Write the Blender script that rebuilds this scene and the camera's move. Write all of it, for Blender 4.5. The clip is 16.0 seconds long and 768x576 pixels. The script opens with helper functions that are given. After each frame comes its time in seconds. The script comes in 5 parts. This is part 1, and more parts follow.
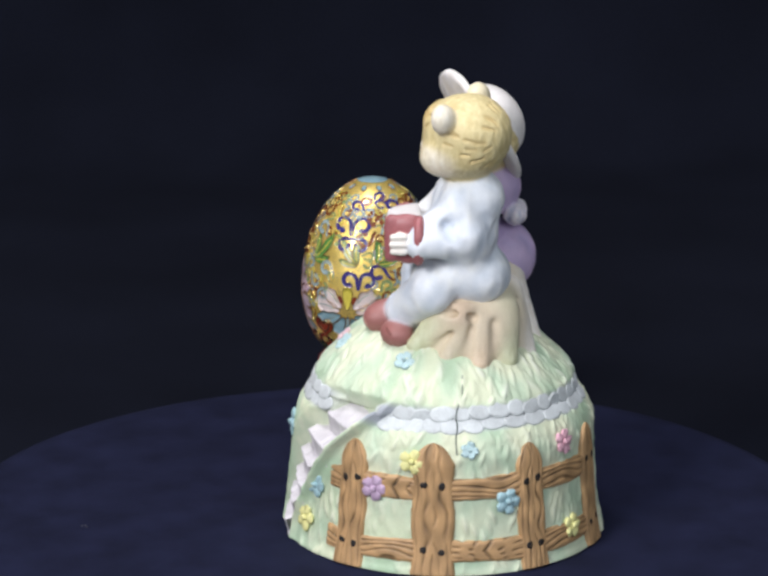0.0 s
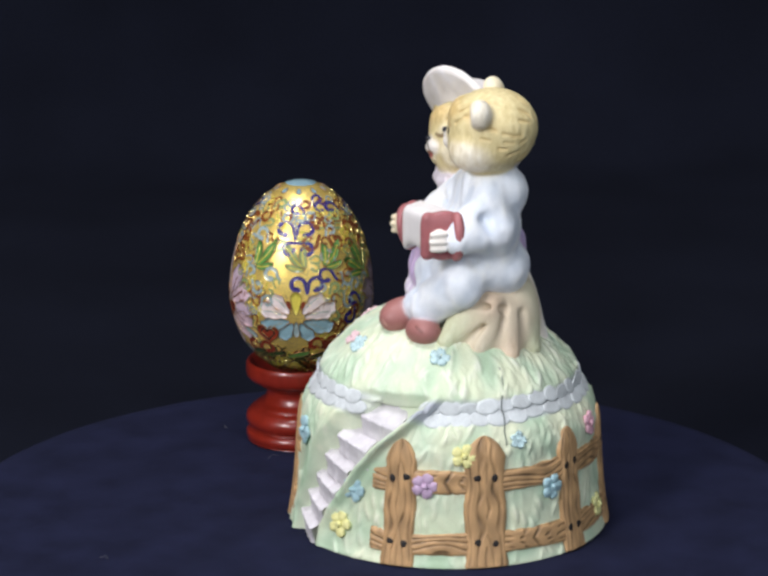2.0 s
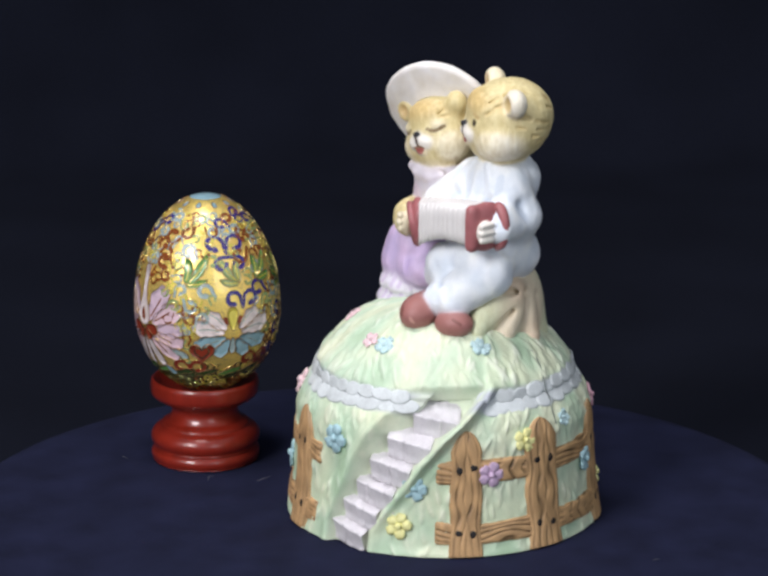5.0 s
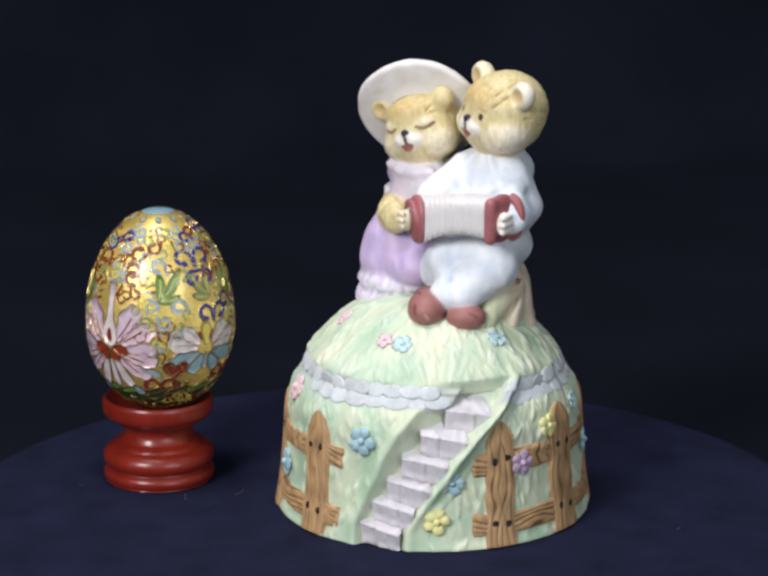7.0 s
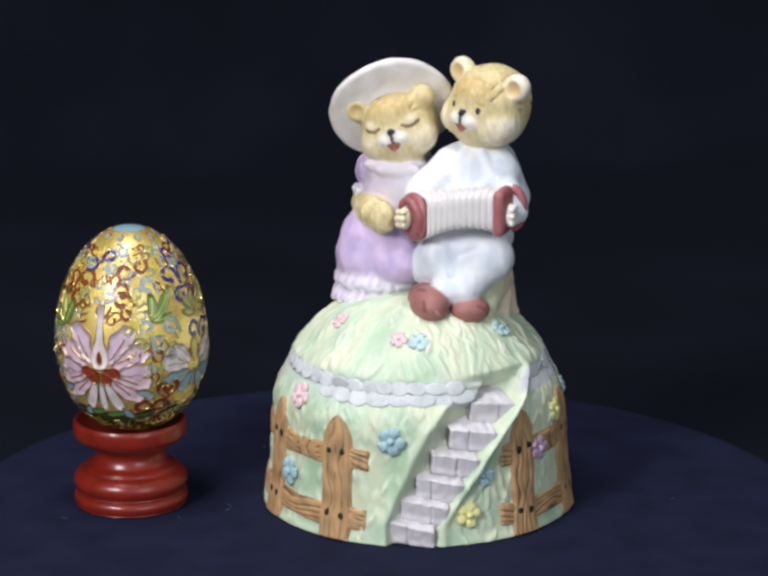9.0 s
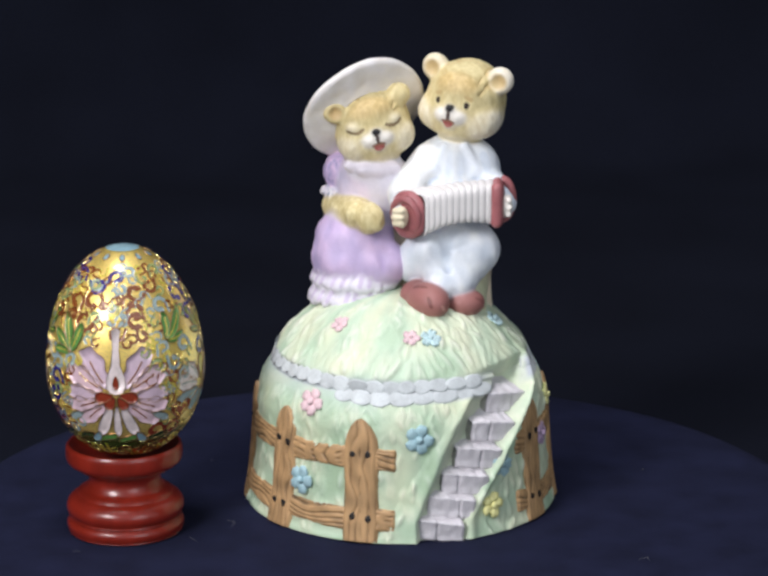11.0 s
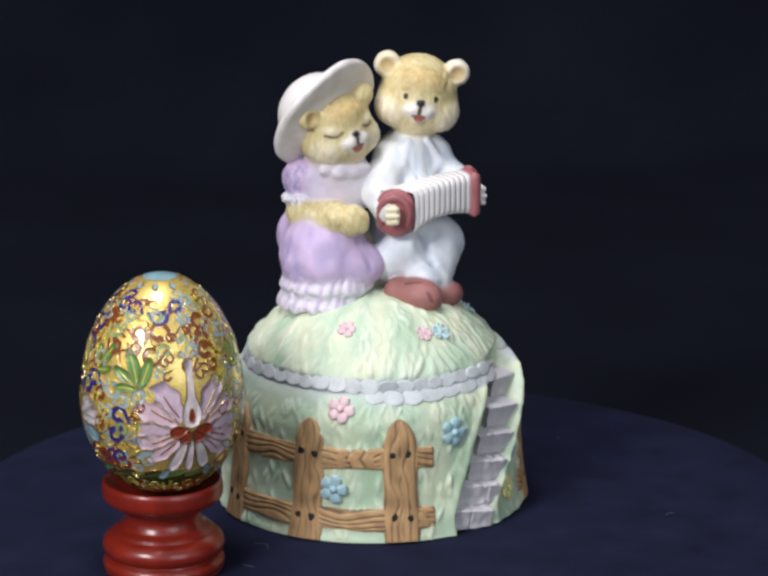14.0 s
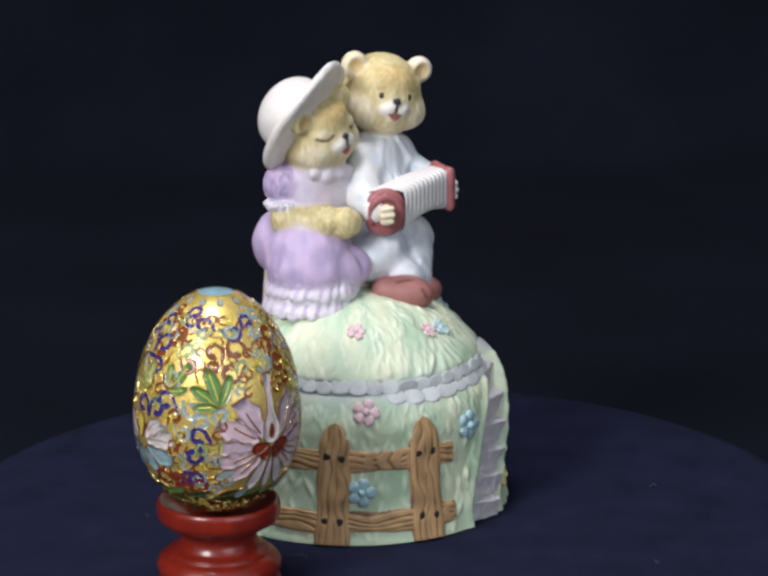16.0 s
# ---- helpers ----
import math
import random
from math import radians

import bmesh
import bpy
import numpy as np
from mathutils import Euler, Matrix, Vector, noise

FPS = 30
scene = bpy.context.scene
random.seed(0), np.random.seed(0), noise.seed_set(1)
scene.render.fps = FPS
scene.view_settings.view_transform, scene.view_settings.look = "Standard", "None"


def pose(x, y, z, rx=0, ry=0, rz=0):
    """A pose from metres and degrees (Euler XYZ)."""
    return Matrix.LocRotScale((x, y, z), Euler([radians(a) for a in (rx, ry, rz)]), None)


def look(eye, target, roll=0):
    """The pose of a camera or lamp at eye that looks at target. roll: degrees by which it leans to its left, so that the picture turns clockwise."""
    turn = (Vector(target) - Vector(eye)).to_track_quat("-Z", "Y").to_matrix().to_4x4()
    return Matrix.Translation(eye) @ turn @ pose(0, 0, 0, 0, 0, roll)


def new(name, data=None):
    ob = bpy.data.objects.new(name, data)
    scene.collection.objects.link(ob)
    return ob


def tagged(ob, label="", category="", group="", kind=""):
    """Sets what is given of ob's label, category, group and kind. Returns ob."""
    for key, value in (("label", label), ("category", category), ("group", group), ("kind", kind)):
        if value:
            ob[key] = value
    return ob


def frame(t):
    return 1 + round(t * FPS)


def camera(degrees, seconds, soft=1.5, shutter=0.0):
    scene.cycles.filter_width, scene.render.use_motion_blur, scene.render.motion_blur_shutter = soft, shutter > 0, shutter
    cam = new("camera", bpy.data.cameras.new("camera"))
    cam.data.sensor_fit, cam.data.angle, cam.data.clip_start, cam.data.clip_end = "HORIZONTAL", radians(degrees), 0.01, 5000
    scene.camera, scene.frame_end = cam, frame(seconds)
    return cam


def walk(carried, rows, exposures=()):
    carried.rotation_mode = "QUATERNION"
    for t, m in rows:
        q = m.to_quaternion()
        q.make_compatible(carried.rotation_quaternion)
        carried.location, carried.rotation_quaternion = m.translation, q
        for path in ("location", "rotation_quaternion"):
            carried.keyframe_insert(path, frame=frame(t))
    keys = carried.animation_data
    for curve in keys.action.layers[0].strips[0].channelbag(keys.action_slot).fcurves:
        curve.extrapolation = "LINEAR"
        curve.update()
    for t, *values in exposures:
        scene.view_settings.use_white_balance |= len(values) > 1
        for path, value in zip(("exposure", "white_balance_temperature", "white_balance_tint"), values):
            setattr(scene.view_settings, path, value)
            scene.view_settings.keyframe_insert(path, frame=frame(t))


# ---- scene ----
cam = camera(16.06, 16.0, soft=3.0)
EYE = Vector((0.0, -0.8, 0.2868))
TILT = math.radians(15.04)
AIM = EYE + Vector((0.0002, math.cos(TILT), -math.sin(TILT)))
walk(cam, [(0.0, look(EYE, AIM)), (16.0, look(EYE, AIM))],
     exposures=[(0.0, 0.08), (3.5, 0.07), (7.5, -0.03), (11.5, -0.03), (16.0, -0.06)])

SPIN = 8.796            # degrees a second, counter-clockwise from above
T_FRONT = 10.5          # the time at which the local fronts face the camera
BOX_AT = (0.0174, -0.0079)
EGG_AT = (-0.0036, 0.0788)
STAND_AT = (-0.0044, 0.0799)     # the egg sits a little off the stand's middle
MM = 0.001

# ---------------------------------------------------------------- light
world = bpy.data.worlds.new("room")
scene.world = world
world.use_nodes = True
wn = world.node_tree.nodes
wn["Background"].inputs[0].default_value = (0.80, 0.90, 1.0, 1)
wn["Background"].inputs[1].default_value = 0.40


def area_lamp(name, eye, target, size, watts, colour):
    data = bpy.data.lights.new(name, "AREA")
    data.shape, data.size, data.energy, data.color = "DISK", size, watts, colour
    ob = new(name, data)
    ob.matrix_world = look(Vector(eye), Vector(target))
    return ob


area_lamp("key_lamp", (-0.66, -0.90, 0.70), (0, 0, 0.08), 0.42, 11.5, (1.0, 0.98, 1.02))
area_lamp("ceiling_lamp", (-0.18, -0.12, 1.4), (0, 0, 0.05), 0.42, 10.0, (1.0, 0.97, 1.03))
# added fill lamp, front right, to lift the side away from the key
area_lamp("front_fill", (0.75, -1.30, 0.60), (0, 0, 0.08), 0.9, 4.6, (0.93, 0.96, 1.05))
scene.view_settings.exposure = 0.0


# ---------------------------------------------------------------- materials
def material(name, colour, rough=0.5, metal=0.0, vary=0.12, scale=400.0, fine=2500.0, bump=0.15, depth=0.0002,
             attribute="", coat=0.0, sheen=0.0, shine=0.5, stretch=(1, 1, 1), per_object=0.0):
    m = bpy.data.materials.new(name)
    m.use_nodes = True
    nt = m.node_tree
    b = nt.nodes["Principled BSDF"]
    link = nt.links.new
    tc = nt.nodes.new("ShaderNodeTexCoord")
    mp = nt.nodes.new("ShaderNodeMapping")
    mp.inputs["Scale"].default_value = stretch
    link(tc.outputs["Object"], mp.inputs["Vector"])
    n1, n2 = nt.nodes.new("ShaderNodeTexNoise"), nt.nodes.new("ShaderNodeTexNoise")
    n1.inputs["Scale"].default_value, n1.inputs["Detail"].default_value = scale, 4
    n2.inputs["Scale"].default_value, n2.inputs["Detail"].default_value = fine, 3
    link(mp.outputs[0], n1.inputs["Vector"]), link(mp.outputs[0], n2.inputs["Vector"])
    add = nt.nodes.new("ShaderNodeMath")
    add.operation = "MULTIPLY_ADD"
    link(n2.outputs[0], add.inputs[0])
    add.inputs[1].default_value = 0.5
    link(n1.outputs[0], add.inputs[2])
    rng = nt.nodes.new("ShaderNodeMapRange")
    rng.inputs["From Min"].default_value, rng.inputs["From Max"].default_value = 0.45, 1.05
    rng.inputs["To Min"].default_value, rng.inputs["To Max"].default_value = 1 - vary, 1 + vary
    link(add.outputs[0], rng.inputs["Value"])
    mul = nt.nodes.new("ShaderNodeVectorMath")
    mul.operation = "SCALE"
    if attribute:
        at = nt.nodes.new("ShaderNodeAttribute")
        at.attribute_name = attribute
        link(at.outputs["Color"], mul.inputs[0])
    else:
        mul.inputs[0].default_value = colour
    if per_object:
        oi = nt.nodes.new("ShaderNodeObjectInfo")
        r2 = nt.nodes.new("ShaderNodeMapRange")
        r2.inputs["To Min"].default_value, r2.inputs["To Max"].default_value = 1 - per_object, 1 + per_object
        link(oi.outputs["Random"], r2.inputs["Value"])
        m2 = nt.nodes.new("ShaderNodeMath")
        m2.operation = "MULTIPLY"
        link(r2.outputs[0], m2.inputs[0]), link(rng.outputs[0], m2.inputs[1])
        link(m2.outputs[0], mul.inputs["Scale"])
    else:
        link(rng.outputs[0], mul.inputs["Scale"])
    link(mul.outputs[0], b.inputs["Base Color"])
    b.inputs["Roughness"].default_value, b.inputs["Metallic"].default_value = rough, metal
    b.inputs["Specular IOR Level"].default_value = shine
    b.inputs["Coat Weight"].default_value = coat
    b.inputs["Coat Roughness"].default_value = 0.08
    b.inputs["Sheen Weight"].default_value = sheen
    if bump:
        bp = nt.nodes.new("ShaderNodeBump")
        bp.inputs["Strength"].default_value, bp.inputs["Distance"].default_value = bump, depth
        link(add.outputs[0], bp.inputs["Height"])
        link(bp.outputs[0], b.inputs["Normal"])
    return m


BISQUE = material("painted_bisque", (1, 1, 1), 0.52, vary=0.08, scale=160, fine=1500, bump=0.55, depth=0.0003, attribute="paint")
HOLE = material("dark_nail_paint", (0.012, 0.009, 0.008), 0.6, bump=0)
CRACK = material("dark_crack", (0.10, 0.12, 0.11), 0.8, bump=0)
STONE = material("lilac_grey_stone", (0.60, 0.635, 0.635), 0.6, vary=0.20, scale=250, fine=1500, bump=0.4, per_object=0.10)
STEP = material("pale_lilac_step", (0.64, 0.61, 0.63), 0.6, vary=0.14, scale=220, fine=1500, bump=0.4, per_object=0.05)
BLUE = material("sky_blue_flower_paint", (0.36, 0.54, 0.58), 0.5, vary=0.18, scale=300, bump=0.3)
PALEBLUE = material("pale_blue_flower_paint", (0.50, 0.67, 0.68), 0.5, vary=0.18, scale=300, bump=0.3)
YELLOW = material("lemon_flower_paint", (0.78, 0.75, 0.33), 0.5, vary=0.15, scale=300, bump=0.3)
PURPLE = material("mauve_flower_paint", (0.50, 0.36, 0.50), 0.5, vary=0.18, scale=300, bump=0.3)
PINK = material("pink_flower_paint", (0.78, 0.57, 0.59), 0.5, vary=0.18, scale=300, bump=0.3)
ROSE = material("rose_flower_paint", (0.70, 0.40, 0.47), 0.5, vary=0.18, scale=300, bump=0.3)
MAROON = material("maroon_paint", (0.37, 0.125, 0.13), 0.42, vary=0.2, scale=250, bump=0.25)
IVORY = material("ivory_bellows_paint", (0.74, 0.71, 0.69), 0.5, vary=0.06, scale=200, bump=0.2)
VELVET = material("navy_velvet", (0.0092, 0.0110, 0.0300), 0.95, shine=0.12, vary=0.35, scale=60, fine=1800, bump=0.3, depth=0.0004)
BACKCLOTH = material("black_cloth", (0.0056, 0.0068, 0.0128), 0.95, shine=0.08, vary=0.35, scale=9, fine=900, bump=0.3, depth=0.0006)
LINT = material("grey_lint", (0.10, 0.10, 0.11), 0.9, bump=0)
REDWOOD = material("red_lacquered_wood", (0.215, 0.017, 0.008), 0.30, vary=0.25, scale=120, fine=700, bump=0.08, coat=0.35,
                   stretch=(1, 1, 0.25))
GOLD = material("gilt_ground", (0.96, 0.71, 0.18), 0.34, metal=0.62, vary=0.14, scale=140, fine=700, bump=0.05, depth=0.0003, coat=1.0)
BRONZE = material("bronze_wire", (0.36, 0.20, 0.09), 0.35, metal=0.9, vary=0.2, scale=300, bump=0.2)
WIRE = material("gold_wire", (0.92, 0.70, 0.28), 0.22, metal=1.0, vary=0.15, scale=300, bump=0.2)


def wire_ground(m, scale, dark):
    """Fine winding wire lines over a gilt ground, in colour and relief."""
    nt = m.node_tree
    b = nt.nodes["Principled BSDF"]
    tc = nt.nodes.new("ShaderNodeTexCoord")
    nz = nt.nodes.new("ShaderNodeTexNoise")
    nz.inputs["Scale"].default_value, nz.inputs["Detail"].default_value, nz.inputs["Distortion"].default_value = scale, 1.0, 1.2
    nt.links.new(tc.outputs["Object"], nz.inputs["Vector"])
    wave = nt.nodes.new("ShaderNodeMath")
    wave.operation = "PINGPONG"
    wave.inputs[1].default_value = 0.05
    nt.links.new(nz.outputs[0], wave.inputs[0])
    ramp = nt.nodes.new("ShaderNodeMapRange")
    ramp.inputs["From Min"].default_value, ramp.inputs["From Max"].default_value = 0.004, 0.020
    nt.links.new(wave.outputs[0], ramp.inputs["Value"])
    mix = nt.nodes.new("ShaderNodeMix")
    mix.data_type = "RGBA"
    nt.links.new(ramp.outputs[0], mix.inputs["Factor"])
    mix.inputs["A"].default_value = (*dark, 1)
    nt.links.new(b.inputs["Base Color"].links[0].from_socket, mix.inputs["B"])
    nt.links.new(mix.outputs["Result"], b.inputs["Base Color"])
    bp = nt.nodes.new("ShaderNodeBump")
    bp.inputs["Strength"].default_value, bp.inputs["Distance"].default_value = 0.14, 0.0002
    nt.links.new(ramp.outputs[0], bp.inputs["Height"])
    nt.links.new(b.inputs["Normal"].links[0].from_socket, bp.inputs["Normal"])
    nt.links.new(bp.outputs[0], b.inputs["Normal"])


wire_ground(GOLD, 200.0, (0.70, 0.50, 0.16))


def enamel(name, colour, vary=0.2):
    return material(name, colour, 0.24, vary=vary, scale=260, fine=1200, bump=0.12, coat=0.5)


E_NAVY = enamel("navy_enamel", (0.035, 0.025, 0.17))
E_BROWN = enamel("brown_enamel", (0.20, 0.055, 0.015))
E_RED = enamel("red_enamel", (0.24, 0.035, 0.015))
E_GREEN = enamel("green_enamel", (0.10, 0.24, 0.055))
E_OLIVE = enamel("olive_enamel", (0.26, 0.33, 0.13))
E_DKGREEN = enamel("dark_green_enamel", (0.035, 0.06, 0.014))
E_SKY = enamel("sky_enamel", (0.25, 0.40, 0.45))
E_TEAL = enamel("grey_blue_enamel", (0.30, 0.38, 0.37))
E_PINK = enamel("pink_enamel", (0.66, 0.47, 0.52))
E_MAUVE = enamel("mauve_enamel", (0.60, 0.45, 0.53))
E_WHITE = enamel("blush_white_enamel", (0.70, 0.60, 0.58))
E_YELLOW = enamel("yellow_enamel", (0.62, 0.52, 0.08))


# ---------------------------------------------------------------- mesh helpers
def mesh_object(name, verts, faces, mats, parent=None, label="", smooth=True, paint=None, slots=None):
    me = bpy.data.meshes.new(name)
    me.from_pydata([tuple(v) for v in verts], [], [tuple(f) for f in faces])
    for m in (mats if isinstance(mats, (list, tuple)) else [mats]):
        me.materials.append(m)
    if smooth:
        me.polygons.foreach_set("use_smooth", [True] * len(me.polygons))
    if slots is not None:
        me.polygons.foreach_set("material_index", slots)
    if paint is not None:
        at = me.color_attributes.new("paint", "FLOAT_COLOR", "POINT")
        rgba = np.ones((len(verts), 4), np.float32)
        rgba[:, :3] = paint
        at.data.foreach_set("color", rgba.ravel())
    ob = new(name, me)
    if parent is not None:
        ob.parent = parent
    if label:
        tagged(ob, label)
    return ob


def part(name, bm, mat, parent, label="", smooth=True):
    me = bpy.data.meshes.new(name)
    bmesh.ops.recalc_face_normals(bm, faces=bm.faces)
    bm.to_mesh(me)
    bm.free()
    for m in (mat if isinstance(mat, (list, tuple)) else [mat]):
        me.materials.append(m)
    if smooth:
        me.polygons.foreach_set("use_smooth", [True] * len(me.polygons))
    ob = new(name, me)
    ob.parent = parent
    if label:
        tagged(ob, label)
    return ob


def lathe(profile, seg=96):
    """Verts and faces of a turned form; profile of (radius, height) from the bottom axis to the top axis."""
    v, f = [], []
    n = len(profile)
    for i in range(seg):
        a = 2 * math.pi * i / seg
        for r, z in profile:
            v.append((r * math.sin(a), -r * math.cos(a), z))
    for i in range(seg):
        j = (i + 1) % seg
        for k in range(n - 1):
            f.append((i * n + k, j * n + k, j * n + k + 1, i * n + k + 1))
    return v, f


def spline(pts, per=8):
    """A smooth run of points through pts (Catmull-Rom)."""
    p = np.array(pts, float)
    p = np.vstack([2 * p[0] - p[1], p, 2 * p[-1] - p[-2]])
    out = []
    for i in range(1, len(p) - 2):
        for t in np.linspace(0, 1, per, endpoint=False):
            out.append(0.5 * ((2 * p[i]) + (-p[i - 1] + p[i + 1]) * t + (2 * p[i - 1] - 5 * p[i] + 4 * p[i + 1] - p[i + 2]) * t ** 2
                              + (-p[i - 1] + 3 * p[i] - 3 * p[i + 1] + p[i + 2]) * t ** 3))
    out.append(p[-2])
    return np.array(out)


def unit(v):
    v = np.array(v, float)
    return v / np.linalg.norm(v)


def frame_from(normal, up=(0, 0, 1)):
    """Rows: side, up, normal."""
    n = unit(normal)
    s = unit(np.cross(up, n))
    return np.array([s, np.cross(n, s), n])


# signed-distance modelling, in millimetres
def ball(c, r, colour, k=1.5, rows=None, op=1, fur=0.0):
    r = np.array([r, r, r] if np.isscalar(r) else r, float)
    return dict(kind="ball", c=np.array(c, float), r=r, rows=np.eye(3) if rows is None else rows, colour=colour, k=k, op=op, fur=fur)


def limb(a, b, ra, rb, colour, k=1.5, op=1, fur=0.0):
    return dict(kind="limb", a=np.array(a, float), b=np.array(b, float), ra=ra, rb=rb, colour=colour, k=k, op=op, fur=fur)


def plate(c, normal, radius, half, colour, k=1.0, op=1, bend=0.0, fur=0.0, wave=0.0):
    return dict(kind="plate", c=np.array(c, float), rows=frame_from(normal), r=radius, half=half, colour=colour, k=k, op=op, bend=bend, fur=fur, wave=wave)


def reach(p):
    if p["kind"] == "ball":
        m = p["r"].max()
        return p["c"] - m, p["c"] + m
    if p["kind"] == "limb":
        m = max(p["ra"], p["rb"])
        return np.minimum(p["a"], p["b"]) - m, np.maximum(p["a"], p["b"]) + m
    m = p["r"] + p["half"] + abs(p["bend"]) * 4
    return p["c"] - m, p["c"] + m


def distance(p, x):
    if p["kind"] == "mark":
        q = (x - p["c"]) @ p["rows"].T
        ab = p["b"] - p["a"]
        t = np.clip(((q[..., :2] - p["a"]) @ ab) / (ab @ ab + 1e-9), 0, 1)
        d = np.sqrt(((q[..., :2] - p["a"] - t[..., None] * ab) ** 2).sum(-1)) - p["r"]
        return np.where(q[..., 2] > p["depth"], d, 9.0)
    if p["kind"] == "ball":
        q = (x - p["c"]) @ p["rows"].T
        k0 = np.sqrt(((q / p["r"]) ** 2).sum(-1))
        k1 = np.sqrt(((q / p["r"] ** 2) ** 2).sum(-1)) + 1e-9
        return k0 * (k0 - 1) / k1
    if p["kind"] == "limb":
        ab = p["b"] - p["a"]
        t = np.clip(((x - p["a"]) @ ab) / (ab @ ab), 0, 1)
        return np.sqrt(((x - p["a"] - t[..., None] * ab) ** 2).sum(-1)) - (p["ra"] + (p["rb"] - p["ra"]) * t)
    q = (x - p["c"]) @ p["rows"].T
    rad = np.sqrt(q[..., 0] ** 2 + q[..., 1] ** 2)
    h = q[..., 2] - p["bend"] * (rad / p["r"]) ** 2 * 3 - p["wave"] * (rad / p["r"]) ** 3 * np.sin(3 * np.arctan2(q[..., 1], q[..., 0]) + 0.6)
    d = np.stack([rad - (p["r"] - p["half"]), np.abs(h) - 0.1], -1)
    return np.sqrt((np.maximum(d, 0) ** 2).sum(-1)) + np.minimum(d.max(-1), 0) - p["half"] + 0.1


def surface(f, origin, h):
    """Surface nets: verts and quads of the zero level of the grid f."""
    s = f < 0
    n = np.array(f.shape)
    cnt = np.zeros(n - 1, np.int8)
    for o in np.ndindex(2, 2, 2):
        cnt += s[o[0]:n[0] - 1 + o[0], o[1]:n[1] - 1 + o[1], o[2]:n[2] - 1 + o[2]]
    ijk = np.argwhere((cnt > 0) & (cnt < 8))
    idx = np.full(n - 1, -1, np.int64)
    idx[tuple(ijk.T)] = np.arange(len(ijk))
    acc, num = np.zeros((len(ijk), 3)), np.zeros(len(ijk))
    for o in np.ndindex(2, 2, 2):
        for ax in range(3):
            if o[ax]:
                continue
            e = np.zeros(3, int)
            e[ax] = 1
            fa, fb = f[tuple((ijk + o).T)], f[tuple((ijk + o + e).T)]
            m = (fa < 0) != (fb < 0)
            t = np.where(m, fa / np.where(m, fa - fb, 1), 0)
            acc += m[:, None] * (np.array(o) + t[:, None] * e)
            num += m
    verts = (ijk + acc / num[:, None]) * h + origin
    quads = []
    for ax in range(3):
        b, c = [(1, 2), (2, 0), (0, 1)][ax]
        lo = [slice(None)] * 3
        hi = [slice(None)] * 3
        lo[ax], hi[ax] = slice(0, -1), slice(1, None)
        a0, a1 = s[tuple(lo)], s[tuple(hi)]
        e = np.argwhere(a0 != a1)
        e = e[(e[:, b] > 0) & (e[:, c] > 0) & (e[:, b] < n[b] - 1) & (e[:, c] < n[c] - 1)]
        eb, ec = np.zeros(3, int), np.zeros(3, int)
        eb[b], ec[c] = 1, 1
        q = np.stack([idx[tuple((e - eb - ec).T)], idx[tuple((e - ec).T)], idx[tuple(e.T)], idx[tuple((e - eb).T)]], 1)
        flip = ~a0[tuple(e.T)]
        q[flip] = q[flip][:, ::-1]
        quads.append(q)
    return verts, np.vstack(quads)


